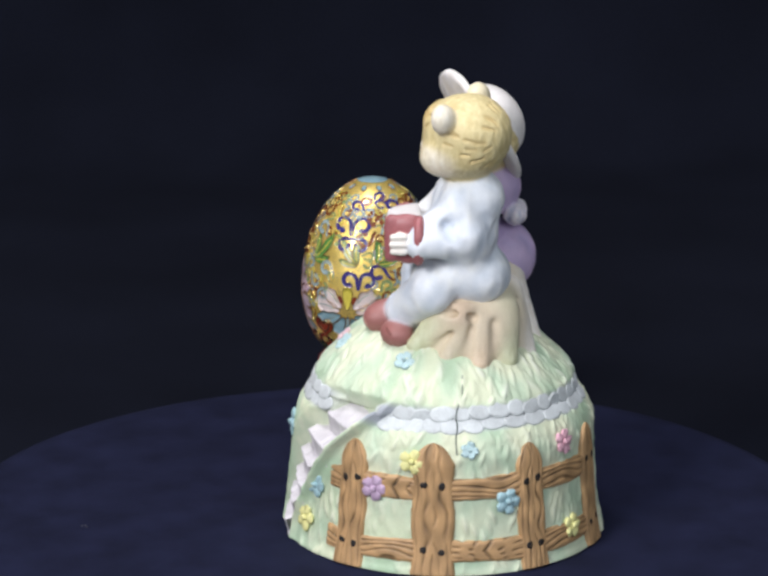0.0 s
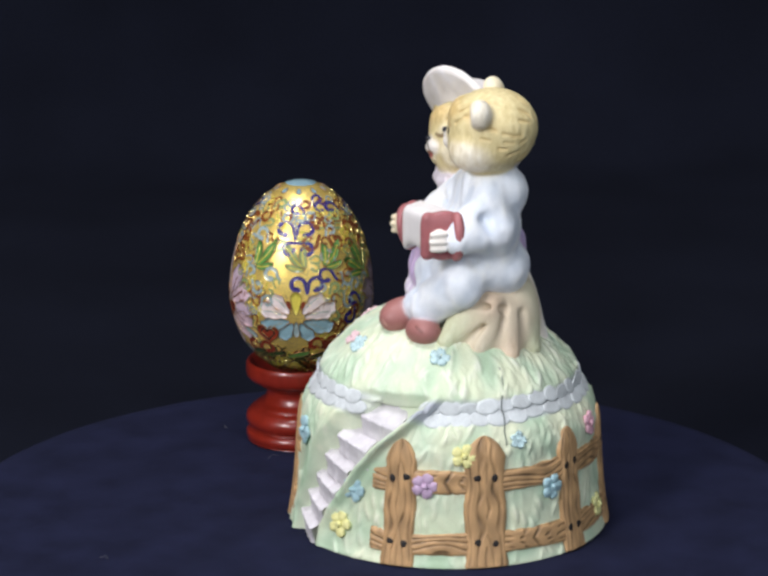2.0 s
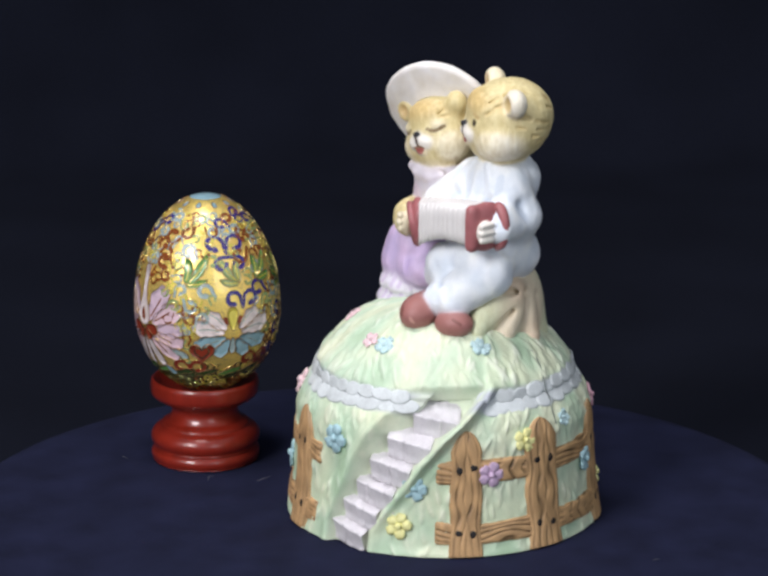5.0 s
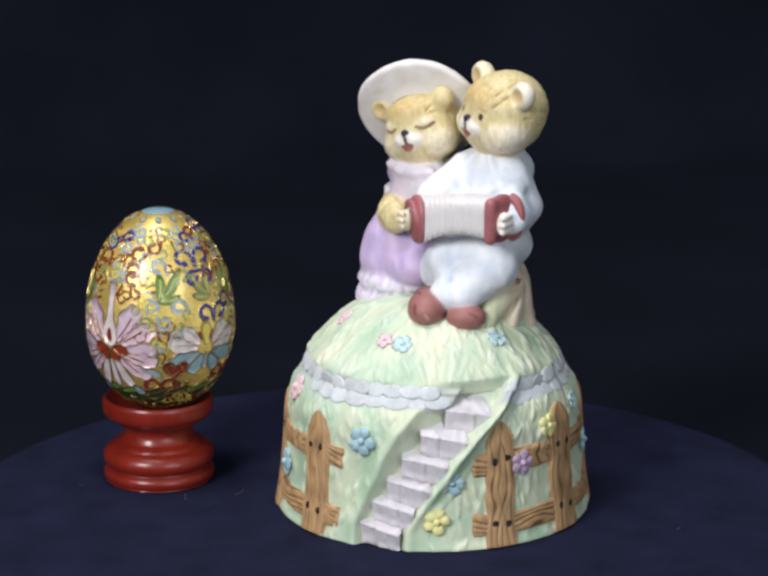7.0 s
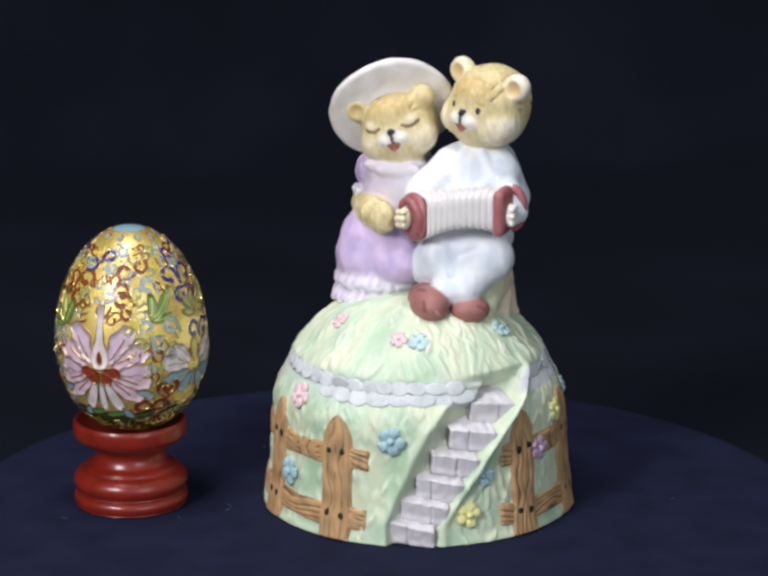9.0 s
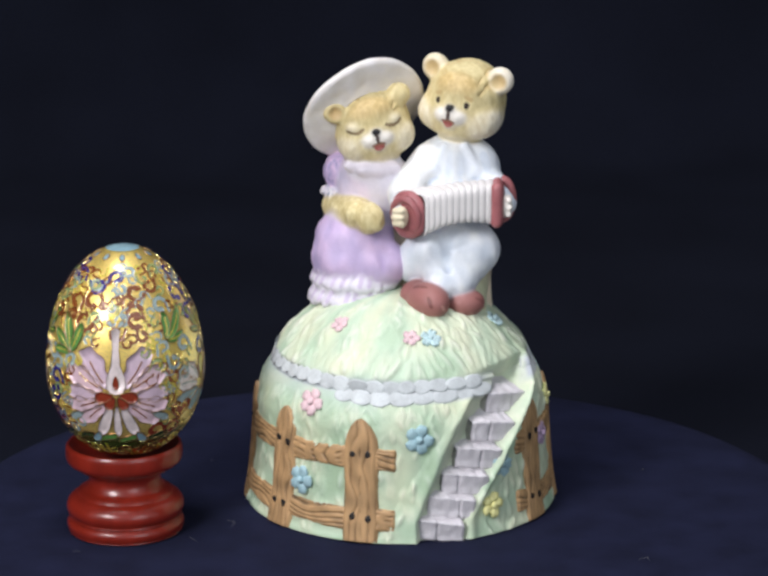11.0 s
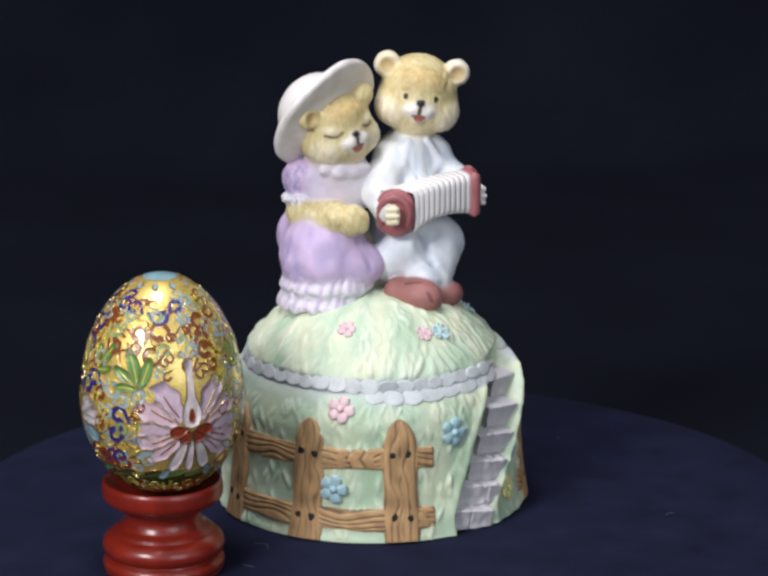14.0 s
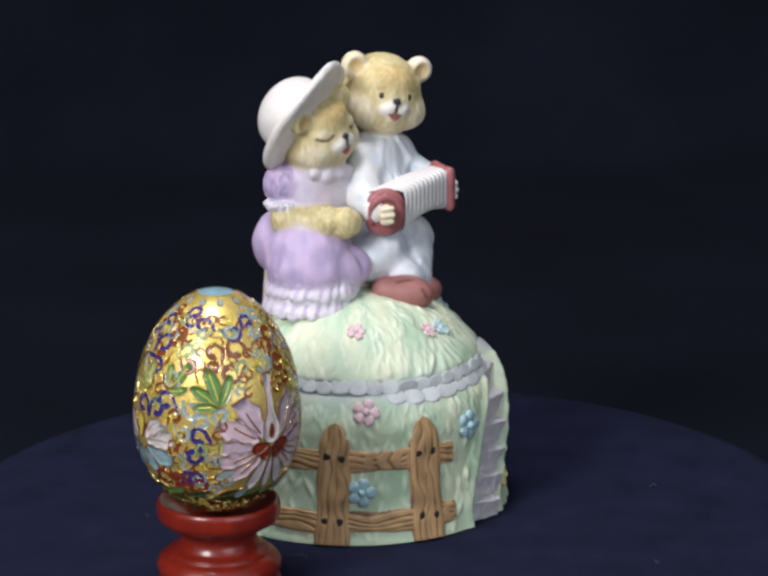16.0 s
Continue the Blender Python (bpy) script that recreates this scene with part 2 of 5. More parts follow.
def sculpt(name, prims, parent, h=0.42, label="", soft=0.35, mat=None):
    """One smooth body of blended forms, painted form by form. Forms with op -1 carve, with op 0 only paint."""
    lo = np.min([reach(p)[0] for p in prims if p["op"] == 1], 0) - 2
    hi = np.max([reach(p)[1] for p in prims if p["op"] == 1], 0) + 2
    n = np.ceil((hi - lo) / h).astype(int) + 1
    f = np.full(n, 50.0, np.float32)
    axes = [lo[i] + h * np.arange(n[i]) for i in range(3)]
    for p in prims:
        if p["op"] == 0:
            continue
        a, b = reach(p)
        i0 = np.clip(np.floor((a - lo - p["k"] - 2) / h).astype(int), 0, n)
        i1 = np.clip(np.ceil((b - lo + p["k"] + 2) / h).astype(int) + 1, 0, n)
        sl = tuple(slice(i0[i], i1[i]) for i in range(3))
        g = np.stack(np.meshgrid(*[axes[i][sl[i]] for i in range(3)], indexing="ij"), -1)
        d = distance(p, g)
        old = f[sl]
        if p["op"] == 1:
            w = np.clip(0.5 + 0.5 * (old - d) / p["k"], 0, 1)
            f[sl] = old + (d - old) * w - p["k"] * w * (1 - w)
        else:
            w = np.clip(0.5 - 0.5 * (old + d) / p["k"], 0, 1)
            f[sl] = old + (-d - old) * w + p["k"] * w * (1 - w)
    verts, quads = surface(f, lo, h)
    dist = np.stack([distance(p, verts) for p in prims], 1)
    near = dist.copy()
    for i, p in enumerate(prims):
        near[:, i] = np.abs(near[:, i]) if p["op"] != 0 else np.where(dist[:, i] < 0.3, dist[:, i] * 2 - 6.0, 9.0)
    near -= near.min(1, keepdims=True)
    wgt = np.exp(-near / soft)
    wgt /= wgt.sum(1, keepdims=True)
    paint = wgt @ np.array([p["colour"] for p in prims])
    fur = wgt @ np.array([p["fur"] for p in prims])
    if np.abs(fur).max() > 0.01:
        gx = np.gradient(f, h)
        ii = tuple(np.clip(np.round((verts - lo) / h).astype(int), 0, n - 1).T)
        nor = np.stack([g[ii] for g in gx], 1)
        nor /= np.linalg.norm(nor, axis=1, keepdims=True) + 1e-9
        amp = np.zeros(len(verts))
        for i in np.nonzero(fur < -0.02)[0]:       # soft folds of modelled cloth
            v = verts[i]
            amp[i] = -noise.noise((v[0] * 0.20, v[1] * 0.20, v[2] * 0.13)) - 0.5 * noise.noise((v[0] * 0.42 + 3, v[1] * 0.42, v[2] * 0.30))
        for i in np.nonzero(fur > 0.02)[0]:       # combed fur
            v = verts[i]
            amp[i] = noise.noise((v[0] * 0.75, v[1] * 0.75, v[2] * 0.30)) + 0.6 * noise.noise((v[0] * 1.5 + 7, v[1] * 1.5, v[2] * 0.6))
        verts = verts + nor * (amp * fur)[:, None]
        # shade of the fold hollows goes into the paint; fur gets a mottled tone
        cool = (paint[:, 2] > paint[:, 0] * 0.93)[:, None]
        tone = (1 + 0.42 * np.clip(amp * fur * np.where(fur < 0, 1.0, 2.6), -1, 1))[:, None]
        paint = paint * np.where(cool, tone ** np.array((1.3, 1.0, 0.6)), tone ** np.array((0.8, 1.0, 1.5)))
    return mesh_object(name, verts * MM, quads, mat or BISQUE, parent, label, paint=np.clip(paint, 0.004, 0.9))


def empty(name, label, category):
    return tagged(new(name), label, category)


# ---------------------------------------------------------------- setting
def make_turntable():
    prof = [(0, -0.012), (0.134, -0.012), (0.1372, -0.010), (0.1380, -0.006), (0.1376, -0.003), (0.1355, -0.0006), (0.132, 0.0)]
    prof += [(0.132 * (1 - i / 24), 0.0) for i in range(1, 25)]
    v, f = lathe(prof, 160)
    out = []
    for x, y, z in v:
        if z > -0.002:
            z += 0.00035 * noise.noise((x * 28, y * 28, 3.0)) - 0.0003
        out.append((x, y, z))
    ob = mesh_object("turntable", out, f, VELVET)
    tagged(ob, "round turntable covered in navy blue velvet cloth", "turntable")
    for x, y, ln, turn in ((-0.0475, -0.012, 0.0065, 20), (-0.060, -0.020, 0.004, 80), (0.075, -0.05, 0.003, 40), (0.086, 0.030, 0.0025, 120),
                           (-0.052, 0.052, 0.002, 10), (0.02, -0.09, 0.0025, 60), (-0.095, -0.03, 0.002, 100)):
        pts = spline([(x, y, 0.0004), (x + ln * 0.4 * math.cos(turn), y + ln * 0.4 * math.sin(turn), 0.0010),
                      (x + ln * math.cos(turn + 0.6), y + ln * math.sin(turn + 0.6), 0.0004)], 5)
        vv, ff = tube(pts, 0.00007, 5)
        mesh_object("lint", vv, ff, LINT, ob, "short pale lint fibre")
    return ob


def tube(pts, r, seg=6, taper=None):
    v, f = [], []
    n = len(pts)
    for i, p in enumerate(pts):
        d = unit(pts[min(i + 1, n - 1)] - pts[max(i - 1, 0)])
        s = np.cross(d, (0.3, 0.2, 0.93))
        s = unit(s)
        u = np.cross(d, s)
        rr = r * (taper[i] if taper is not None else 1)
        for k in range(seg):
            a = 2 * math.pi * k / seg
            v.append(p + rr * (math.cos(a) * s + math.sin(a) * u))
    for i in range(n - 1):
        for k in range(seg):
            j = (k + 1) % seg
            f.append((i * seg + k, i * seg + j, (i + 1) * seg + j, (i + 1) * seg + k))
    f.append(tuple(range(seg))[::-1])
    f.append(tuple((n - 1) * seg + k for k in range(seg)))
    return v, f


def make_backdrop():
    """A black cloth that runs under the turntable and hangs in a wide curve behind and beside it."""
    seg, v, f = 96, [], []
    prof = [(0.0, -0.016), (0.3, -0.016), (0.52, -0.016), (0.58, -0.010), (0.61, 0.02), (0.625, 0.08), (0.63, 0.3), (0.63, 0.6), (0.63, 1.0)]
    arc = np.linspace(-200, 20, seg)
    for a in arc:
        for r, z in prof:
            fold = 0.010 * noise.noise((a * 0.06, z * 1.2, 0)) * min(1, max(0, r - 0.5) * 8)
            rr = r + fold
            v.append((-rr * math.cos(math.radians(a)), -rr * math.sin(math.radians(a)), z))
    n = len(prof)
    for i in range(seg - 1):
        for k in range(n - 1):
            f.append((i * n + k, (i + 1) * n + k, (i + 1) * n + k + 1, i * n + k + 1))
    ob = mesh_object("backdrop", v, f, BACKCLOTH)
    tagged(ob, "black cloth backdrop hanging behind the turntable", "backdrop", kind="structure")
    v, f = [], []
    for x in (-3, 3):
        for y in (-3, 3):
            v.append((x, y, -0.03))
    tb = mesh_object("floor", v, [(0, 1, 3, 2)], BACKCLOTH, smooth=False)
    tagged(tb, "black cloth covered table top", "table top", kind="structure")
    return ob


# ---------------------------------------------------------------- music box: the hill
HILL = spline([(48.9, 0), (48.5, 2.0), (47.4, 9), (46.5, 18), (45.9, 27), (45.3, 34), (44.1, 38.5), (42.5, 42), (41.2, 44.0), (40.2, 45.5),
               (40.0, 46.9), (37.4, 50.8), (33.3, 55.6), (29.4, 59.4), (24.0, 63.0), (16.0, 66.0), (8.0, 67.2), (0.0, 67.6)], 9)
HILL_S = np.concatenate([[0], np.cumsum(np.hypot(*np.diff(HILL, axis=0).T))])


def girth(a):
    """The oval plan of the mound: a factor on its radius, by azimuth in radians."""
    return 0.998 - 0.026 * np.cos(a) + 0.002 * np.cos(2 * a) - 0.006 * np.sin(a)


def hill_at(az, z, lift=0.0):
    """A point of the hill's side at an azimuth (degrees, 0 at the front, + to its right) and height, and the outward normal."""
    i = int(np.clip(np.searchsorted(HILL[:, 1], z), 1, len(HILL) - 1))
    t = (z - HILL[i - 1, 1]) / max(HILL[i, 1] - HILL[i - 1, 1], 1e-6)
    r = HILL[i - 1, 0] + t * (HILL[i, 0] - HILL[i - 1, 0])
    d = HILL[min(i + 2, len(HILL) - 1)] - HILL[max(i - 3, 0)]
    nr, nz = d[1] / np.hypot(*d), -d[0] / np.hypot(*d)
    a = math.radians(az)
    out = np.array([math.sin(a), -math.cos(a), 0])
    n = out * nr + np.array([0, 0, nz])
    r *= girth(a)
    return out * r + np.array([0, 0, z]) + n * lift, n


STAIR = [(9.8, 6.1), (14.8, 13.1), (20.8, 19.8), (27.0, 27.2), (34.5, 34.5), (45.2, 41.5), (55.0, 48.5)]   # azimuth, height of each lip


def make_hill(parent):
    rnd = np.random.RandomState(4)
    na, ns = 760, len(HILL)
    az = np.linspace(-180, 180, na, endpoint=False)
    A, K = np.meshgrid(np.radians(az), np.arange(ns), indexing="ij")
    R, Z, Sl = HILL[K, 0], HILL[K, 1], HILL_S[K]
    lift = np.zeros_like(R)
    tip = np.zeros_like(R)
    ridge = np.zeros_like(R)
    # blades of grass, modelled as leaning ridges
    kinds = ((880, 0.5, 40.0, 4.6, 1.1, 0.75), (640, 51.0, 66.0, 4.8, 1.25, 0.62), (190, 48.8, 53.0, 7.0, 1.7, 1.05), (170, 36.5, 41.0, 4.6, 1.25, 0.60))
    for count, z0, z1, ln, wd, amp in kinds:
        for _ in range(count):
            a0 = rnd.uniform(-math.pi, math.pi)
            z = rnd.uniform(z0, z1)
            k0 = int(np.searchsorted(HILL[:, 1], z))
            r0, s0 = max(HILL[min(k0, ns - 1), 0], 6), HILL_S[min(k0, ns - 1)]
            half = ln * rnd.uniform(0.35, 0.65)
            lean, w = rnd.uniform(-0.6, 0.6), wd * rnd.uniform(0.7, 1.2)
            ia = int((math.degrees(a0) + 180) / 360 * na)
            span = int((half + 2.5) / r0 / (2 * math.pi) * na) + 2
            cols = np.arange(ia - span, ia + span) % na
            ks = np.nonzero(np.abs(HILL_S - s0) < half + 1.5)[0]
            if len(ks) == 0:
                continue
            da = (np.radians(az[cols]) - a0 + math.pi) % (2 * math.pi) - math.pi
            u = da[:, None] * r0
            s = (HILL_S[ks] - s0)[None, :]
            u = u - lean * s - 0.05 * lean * s * s
            body = np.clip(1 - (s / half) ** 2, 0, 1)
            bump = amp * rnd.uniform(0.45, 1.1) * (0.75 + 0.7 * noise.noise((math.sin(a0) * 6, math.cos(a0) * 6, z * 0.15))) * body ** 0.6 * np.exp(-(u / (w * (0.35 + 0.5 * body))) ** 2)
            ix = np.ix_(cols, ks)
            lift[ix] = np.maximum(lift[ix], bump)
            tip[ix] = np.maximum(tip[ix], bump / amp)
    # the cutting in which the steps lie
    deg = np.degrees(A)
    mid = np.interp(Z, [t for _, t in STAIR], [a for a, _ in STAIR])
    across = (deg - mid) * math.pi / 180 * R
    flank = np.interp(Z, (8, 40), (1.6, 9.5))           # the cutting's long sloping side widens upwards
    groove = np.clip(1 - np.maximum(-6.3 - across, 0) / flank, 0, 1) * np.clip(1 - np.maximum(across - 7.4, 0) / 1.6, 0, 1)
    groove *= np.clip((49.5 - Z) / 3, 0, 1)
    crest = np.exp(-((across + 6.6 + flank) / 2.4) ** 2) * np.clip((47 - Z) / 5, 0, 1)
    rim = np.exp(-((across - 9.9) / 2.0) ** 2) * np.clip((52 - Z) / 8, 0, 1)
    lift = lift * (1 - np.clip(groove * 3, 0, 1)) * (1 - 0.7 * crest)
    lift -= (3.0 + 2.6 * np.clip((Z - 6) / 36, 0, 1)) * groove * np.clip(0.85 - across / 22, 0.1, 1)
    lift += 1.0 * crest
    # the smooth seat of the stone band
    lone = (deg < -31)                                  # only the upper course of stones goes on round this side
    band = np.clip(1 - np.abs(Z - np.where(lone, 46.4, 45.2)) / np.where(lone, 2.5, 3.7), 0, 1) * (np.abs(across) > 7.5)
    lift *= 1 - np.clip(band * 2, 0, 1)
    lift -= 0.40 * np.clip(band * 1.5, 0, 1)
    lift -= 0.45 * np.clip((34 - Z) / 4, 0, 1) * np.clip((Z - 1) / 2, 0, 1) * (np.abs(across) > 16)
    lift += (1.2 + 2.6 * np.clip((Z - 5) / 34, 0, 1)) * rim          # the far bank stands higher towards the top
    wob = np.array([noise.noise((math.sin(a) * 2.2, math.cos(a) * 2.2, z * 0.05)) for a, z in zip(A.ravel(), Z.ravel())]).reshape(R.shape)
    mott = np.array([noise.noise((math.sin(a) * 5 + 9, math.cos(a) * 5, z * 0.11)) for a, z in zip(A.ravel(), Z.ravel())]).reshape(R.shape)
    lift += 0.35 * wob
    d = np.gradient(HILL, axis=0)
    d /= np.linalg.norm(d, axis=1, keepdims=True) + 1e-9
    fade = np.clip(R / 8, 0, 1)
    rr = R * girth(A) + lift * d[K, 1] * fade
    zz = Z - lift * d[K, 0] * fade
    zz = np.maximum(zz, 0)
    V = np.stack([rr * np.sin(A), -rr * np.cos(A), zz], -1).reshape(-1, 3) * MM
    mint, cream, deep = np.array((0.555, 0.695, 0.525)), np.array((0.72, 0.755, 0.545)), np.array((0.36, 0.51, 0.31))
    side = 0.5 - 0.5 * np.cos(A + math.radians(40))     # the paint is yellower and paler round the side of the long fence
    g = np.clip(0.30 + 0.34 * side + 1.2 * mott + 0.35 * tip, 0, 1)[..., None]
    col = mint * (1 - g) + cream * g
    # green wash between blades, plus shade of the lower front left painted in
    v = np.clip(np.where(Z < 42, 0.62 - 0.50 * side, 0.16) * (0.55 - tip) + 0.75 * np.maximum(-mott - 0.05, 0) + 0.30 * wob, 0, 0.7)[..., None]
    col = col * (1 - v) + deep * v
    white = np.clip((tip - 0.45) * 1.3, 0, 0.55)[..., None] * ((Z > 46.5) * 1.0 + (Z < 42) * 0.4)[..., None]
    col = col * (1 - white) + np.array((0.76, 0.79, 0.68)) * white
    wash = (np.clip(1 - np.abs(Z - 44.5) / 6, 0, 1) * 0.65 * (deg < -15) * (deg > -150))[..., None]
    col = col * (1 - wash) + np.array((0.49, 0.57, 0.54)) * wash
    b = np.clip(band * 2.2, 0, 1)[..., None]
    col = col * (1 - b) + np.array((0.44, 0.47, 0.51)) * b
    # grey-green laid over the cutting and flank stands in for their shade
    gg = np.clip(groove * 2.0, 0, 1)[..., None]
    col = col * (1 - 0.7 * gg) + np.array((0.60, 0.65, 0.50)) * 0.7 * gg
    faces = []
    for i in range(na):
        j = (i + 1) % na
        for k in range(ns - 1):
            faces.append((i * ns + k, j * ns + k, j * ns + k + 1, i * ns + k + 1))
    faces.append(tuple(i * ns for i in range(na))[::-1])
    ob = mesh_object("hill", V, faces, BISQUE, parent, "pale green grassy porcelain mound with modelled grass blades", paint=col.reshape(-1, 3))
    return ob


def tile_on(az, z, w, h, thick, edge=0.3, lean=0.0, seed=0, sides=14, power=3.0):
    """A pillow-shaped stone lying on the hill's side."""
    rnd = random.Random(seed)
    c, n = hill_at(az, z)
    rows = frame_from(n)
    v, f = [], []
    rings = ((1.02, -1.2), (1.0, 0.1), (0.90, 0.75), (0.62, 1.0))
    jit = [rnd.uniform(0.95, 1.05) for _ in range(sides)]
    for sc, hh in rings:
        for k in range(sides):
            a = 2 * math.pi * k / sides
            ca, sa = math.cos(a), math.sin(a)
            q = (abs(ca) ** power + abs(sa) ** power) ** (-1 / power) * jit[k]
            x, y = w / 2 * q * ca * sc, h / 2 * q * sa * sc
            x, y = x * math.cos(lean) - y * math.sin(lean), x * math.sin(lean) + y * math.cos(lean)
            v.append(c + rows[0] * x + rows[1] * y + n * hh * thick)
    v.append(c + n * thick * 1.04)
    m = len(rings)
    for r in range(m - 1):
        for k in range(sides):
            j = (k + 1) % sides
            f.append((r * sides + k, r * sides + j, (r + 1) * sides + j, (r + 1) * sides + k))
    for k in range(sides):
        f.append(((m - 1) * sides + k, (m - 1) * sides + (k + 1) % sides, m * sides))
    return np.array(v) * MM, f


def make_stones(parent):
    """Two courses of flat stones: a scalloped upper one and a broader lower one that begins beside the fence."""
    rnd = random.Random(7)
    for row, (zz, hh, w0, w1, first) in enumerate(((46.7, 3.7, 4.4, 6.4, -172.0), (43.7, 4.0, 5.2, 7.4, -34.0))):
        az = first
        while az < 176:
            w = rnd.uniform(w0, w1)
            r = hill_at(az, zz)[0]
            step = math.degrees(w / math.hypot(r[0], r[1]))
            mid = az + step / 2
            if not 33 + 4 * row < mid < 63:
                v, f = tile_on(mid, zz + rnd.uniform(-0.35, 0.3) + 0.3 * math.sin(math.radians(mid * 4)), w * 1.17, hh * rnd.uniform(1.05, 1.3), rnd.uniform(0.05, 0.22) * (0.5 if mid < -31 else 1),
                               lean=rnd.uniform(-0.12, 0.12), seed=rnd.random(), power=2.2)
                mesh_object("stone", v, f, STONE, parent)
            az += step


def make_steps(parent):
    """Blocks with worn, sloping treads, each further round, higher and deeper in the cutting than the last."""
    for i, (az, lip) in enumerate(STAIR[:-1]):
        c, n = hill_at(az, lip)
        out = unit((c[0], c[1], 0))
        side = np.array((-out[1], out[0], 0))
        r0 = math.hypot(c[0], c[1])
        front = 0.9 - 0.02 * i
        sect = spline([(-10.0, lip - 9.5), (-1.7, lip - 6.8), (-1.0, lip - 4.2), (-0.15, lip - 1.0), (-0.05, lip - 0.35), (-0.5, lip + 0.05), (-3.4, lip + 1.0),
                       (-10.0, lip + 3.8)], 4)
        v, f = [], []
        m, ws = len(sect), np.linspace(-1, 1, 41)
        joint = (-0.15, 0.3, -0.35, 0.05, -0.2, 0.25)[i]
        for w in ws:
            x = 7.0 * w
            shrink = 1.2 * max(0.0, abs(w) - 0.9) * 5
            cut = 0.75 * math.exp(-((w - joint) / 0.035) ** 2)
            for rr, z in sect:
                wear = 0.45 * noise.noise((x * 0.5 + i * 5, rr * 0.4, z * 0.4)) + 0.16 * noise.noise((x * 1.7 + i, rr * 1.3, z * 1.3))
                q = out * (r0 + front + rr - shrink + wear + 0.25 * x - x * x / 110 - (cut if z < lip else 0.15 * cut)) + side * x
                v.append(np.array((q[0], q[1], max(z - shrink * 0.6 + wear * 0.8 - 0.13 * x, 0.02))) * MM)
        for a in range(len(ws) - 1):
            for b in range(m - 1):
                k = a * m + b
                f.append((k, k + 1, k + m + 1, k + m))
        f.append(tuple(range(m)))
        f.append(tuple((len(ws) - 1) * m + b for b in range(m))[::-1])
        mesh_object("step", v, f, STEP, parent, "pale lilac-grey stone stair step")


# fence: azimuth, width, top, lean (degrees), left group and right group
POSTS = ((-93, 10.5, 37.0, 0), (-56.5, 11.0, 37.2, 1), (-20.5, 11.8, 37.6, -1), (56.5, 10.6, 38.0, 1), (88.5, 13.4, 39.2, 0), (126, 9.6, 37.6, -1), (160, 10.5, 37.0, 0))
RAILS = ((-93, -56.5), (-56.5, -20.5), (-26, -6.5), (44.5, 60), (56.5, 88.5), (88.5, 126), (126, 160))


POSTC = (0.42, 0.255, 0.12)


def make_post(parent, az, w, top, lean, seed):
    """A board with a pointed, rounded head, following the hill's side, with grain grooves."""
    rnd = random.Random(seed)
    na, nz = 37, 76
    verts, faces, paint = [], [], []
    head = top - 6.5
    knots = [(rnd.uniform(-0.3, 0.3), zk) for zk in (12, 23, 33)]
    ph = rnd.uniform(0, 9)

    def put(u, z, t):
        c, n = hill_at(az + math.degrees(u / 47.5), max(z, 0.15))
        return (c + n * t) * MM
    for j in range(nz):
        q = j / (nz - 1)
        z = q * top
        ww = w / 2 * (1 + 0.05 * math.sin(z * 0.35 + ph) + 0.03 * noise.noise((z * 0.5, seed, 0)))
        if z > head:
            t = (z - head) / (top - head)
            ww *= 0.65 * math.sqrt(max(0.0, 1 - t ** 2.2)) + 0.35 * (1 - t) + 0.02
        for i in range(na):
            x = -1 + 2 * i / (na - 1)
            u = x * ww + math.radians(lean) * (z - 18)
            round_ = (1 - abs(x) ** 8) ** 0.5 if abs(x) < 1 else 0
            bow = sum(1.6 * math.exp(-((x - kx) * 2.4) ** 2 - ((z - kz) * 0.22) ** 2) for kx, kz in knots)
            line = math.sin(x * 18 + 4.0 * bow * (1 if x > 0 else -1) + 2.4 * noise.noise((x * 1.2, z * 0.10, seed)) + ph)
            grain = -0.42 * max(0.0, line - 0.55) / 0.45 * (0.6 + 0.6 * noise.noise((x * 3, z * 0.25, seed + 4)))
            verts.append(put(u, z, -1.5 + (2.5 + 1.5 * grain) * max(round_, 0.0)))
            tone = 1.10 + 0.45 * noise.noise((x * 2 + seed, z * 0.2, 1)) - 0.62 * min(1, max(0, -grain) * 2.6)
            paint.append(np.array(POSTC) * tone)
    for j in range(nz - 1):
        for i in range(na - 1):
            a = j * na + i
            faces.append((a, a + 1, a + na + 1, a + na))
    faces.append(tuple(range(na))[::-1])
    ob = mesh_object("fence_post", verts, faces, BISQUE, parent, "brown painted fence post with carved wood grain", paint=np.array(paint))
    for zz in (26.8, 7.3):
        for s in (-1, 1):
            u = s * w * 0.205 + math.radians(lean) * (zz - 18)
            c, n = hill_at(az + math.degrees(u / 47.5), zz + rnd.uniform(-0.5, 0.5), 0.88)
            bm = bmesh.new()
            bmesh.ops.create_icosphere(bm, subdivisions=2, radius=1.3 * MM)
            rows = frame_from(n)
            m = Matrix((rows[0], rows[1], rows[2])).transposed().to_4x4()
            bm.transform(Matrix.Translation(Vector(c) * MM) @ m @ Matrix.Diagonal((rnd.uniform(0.8, 0.95), rnd.uniform(0.85, 1.1), 0.16, 1)))
            part("nail_hole", bm, HOLE, ob, "dark painted nail hole")


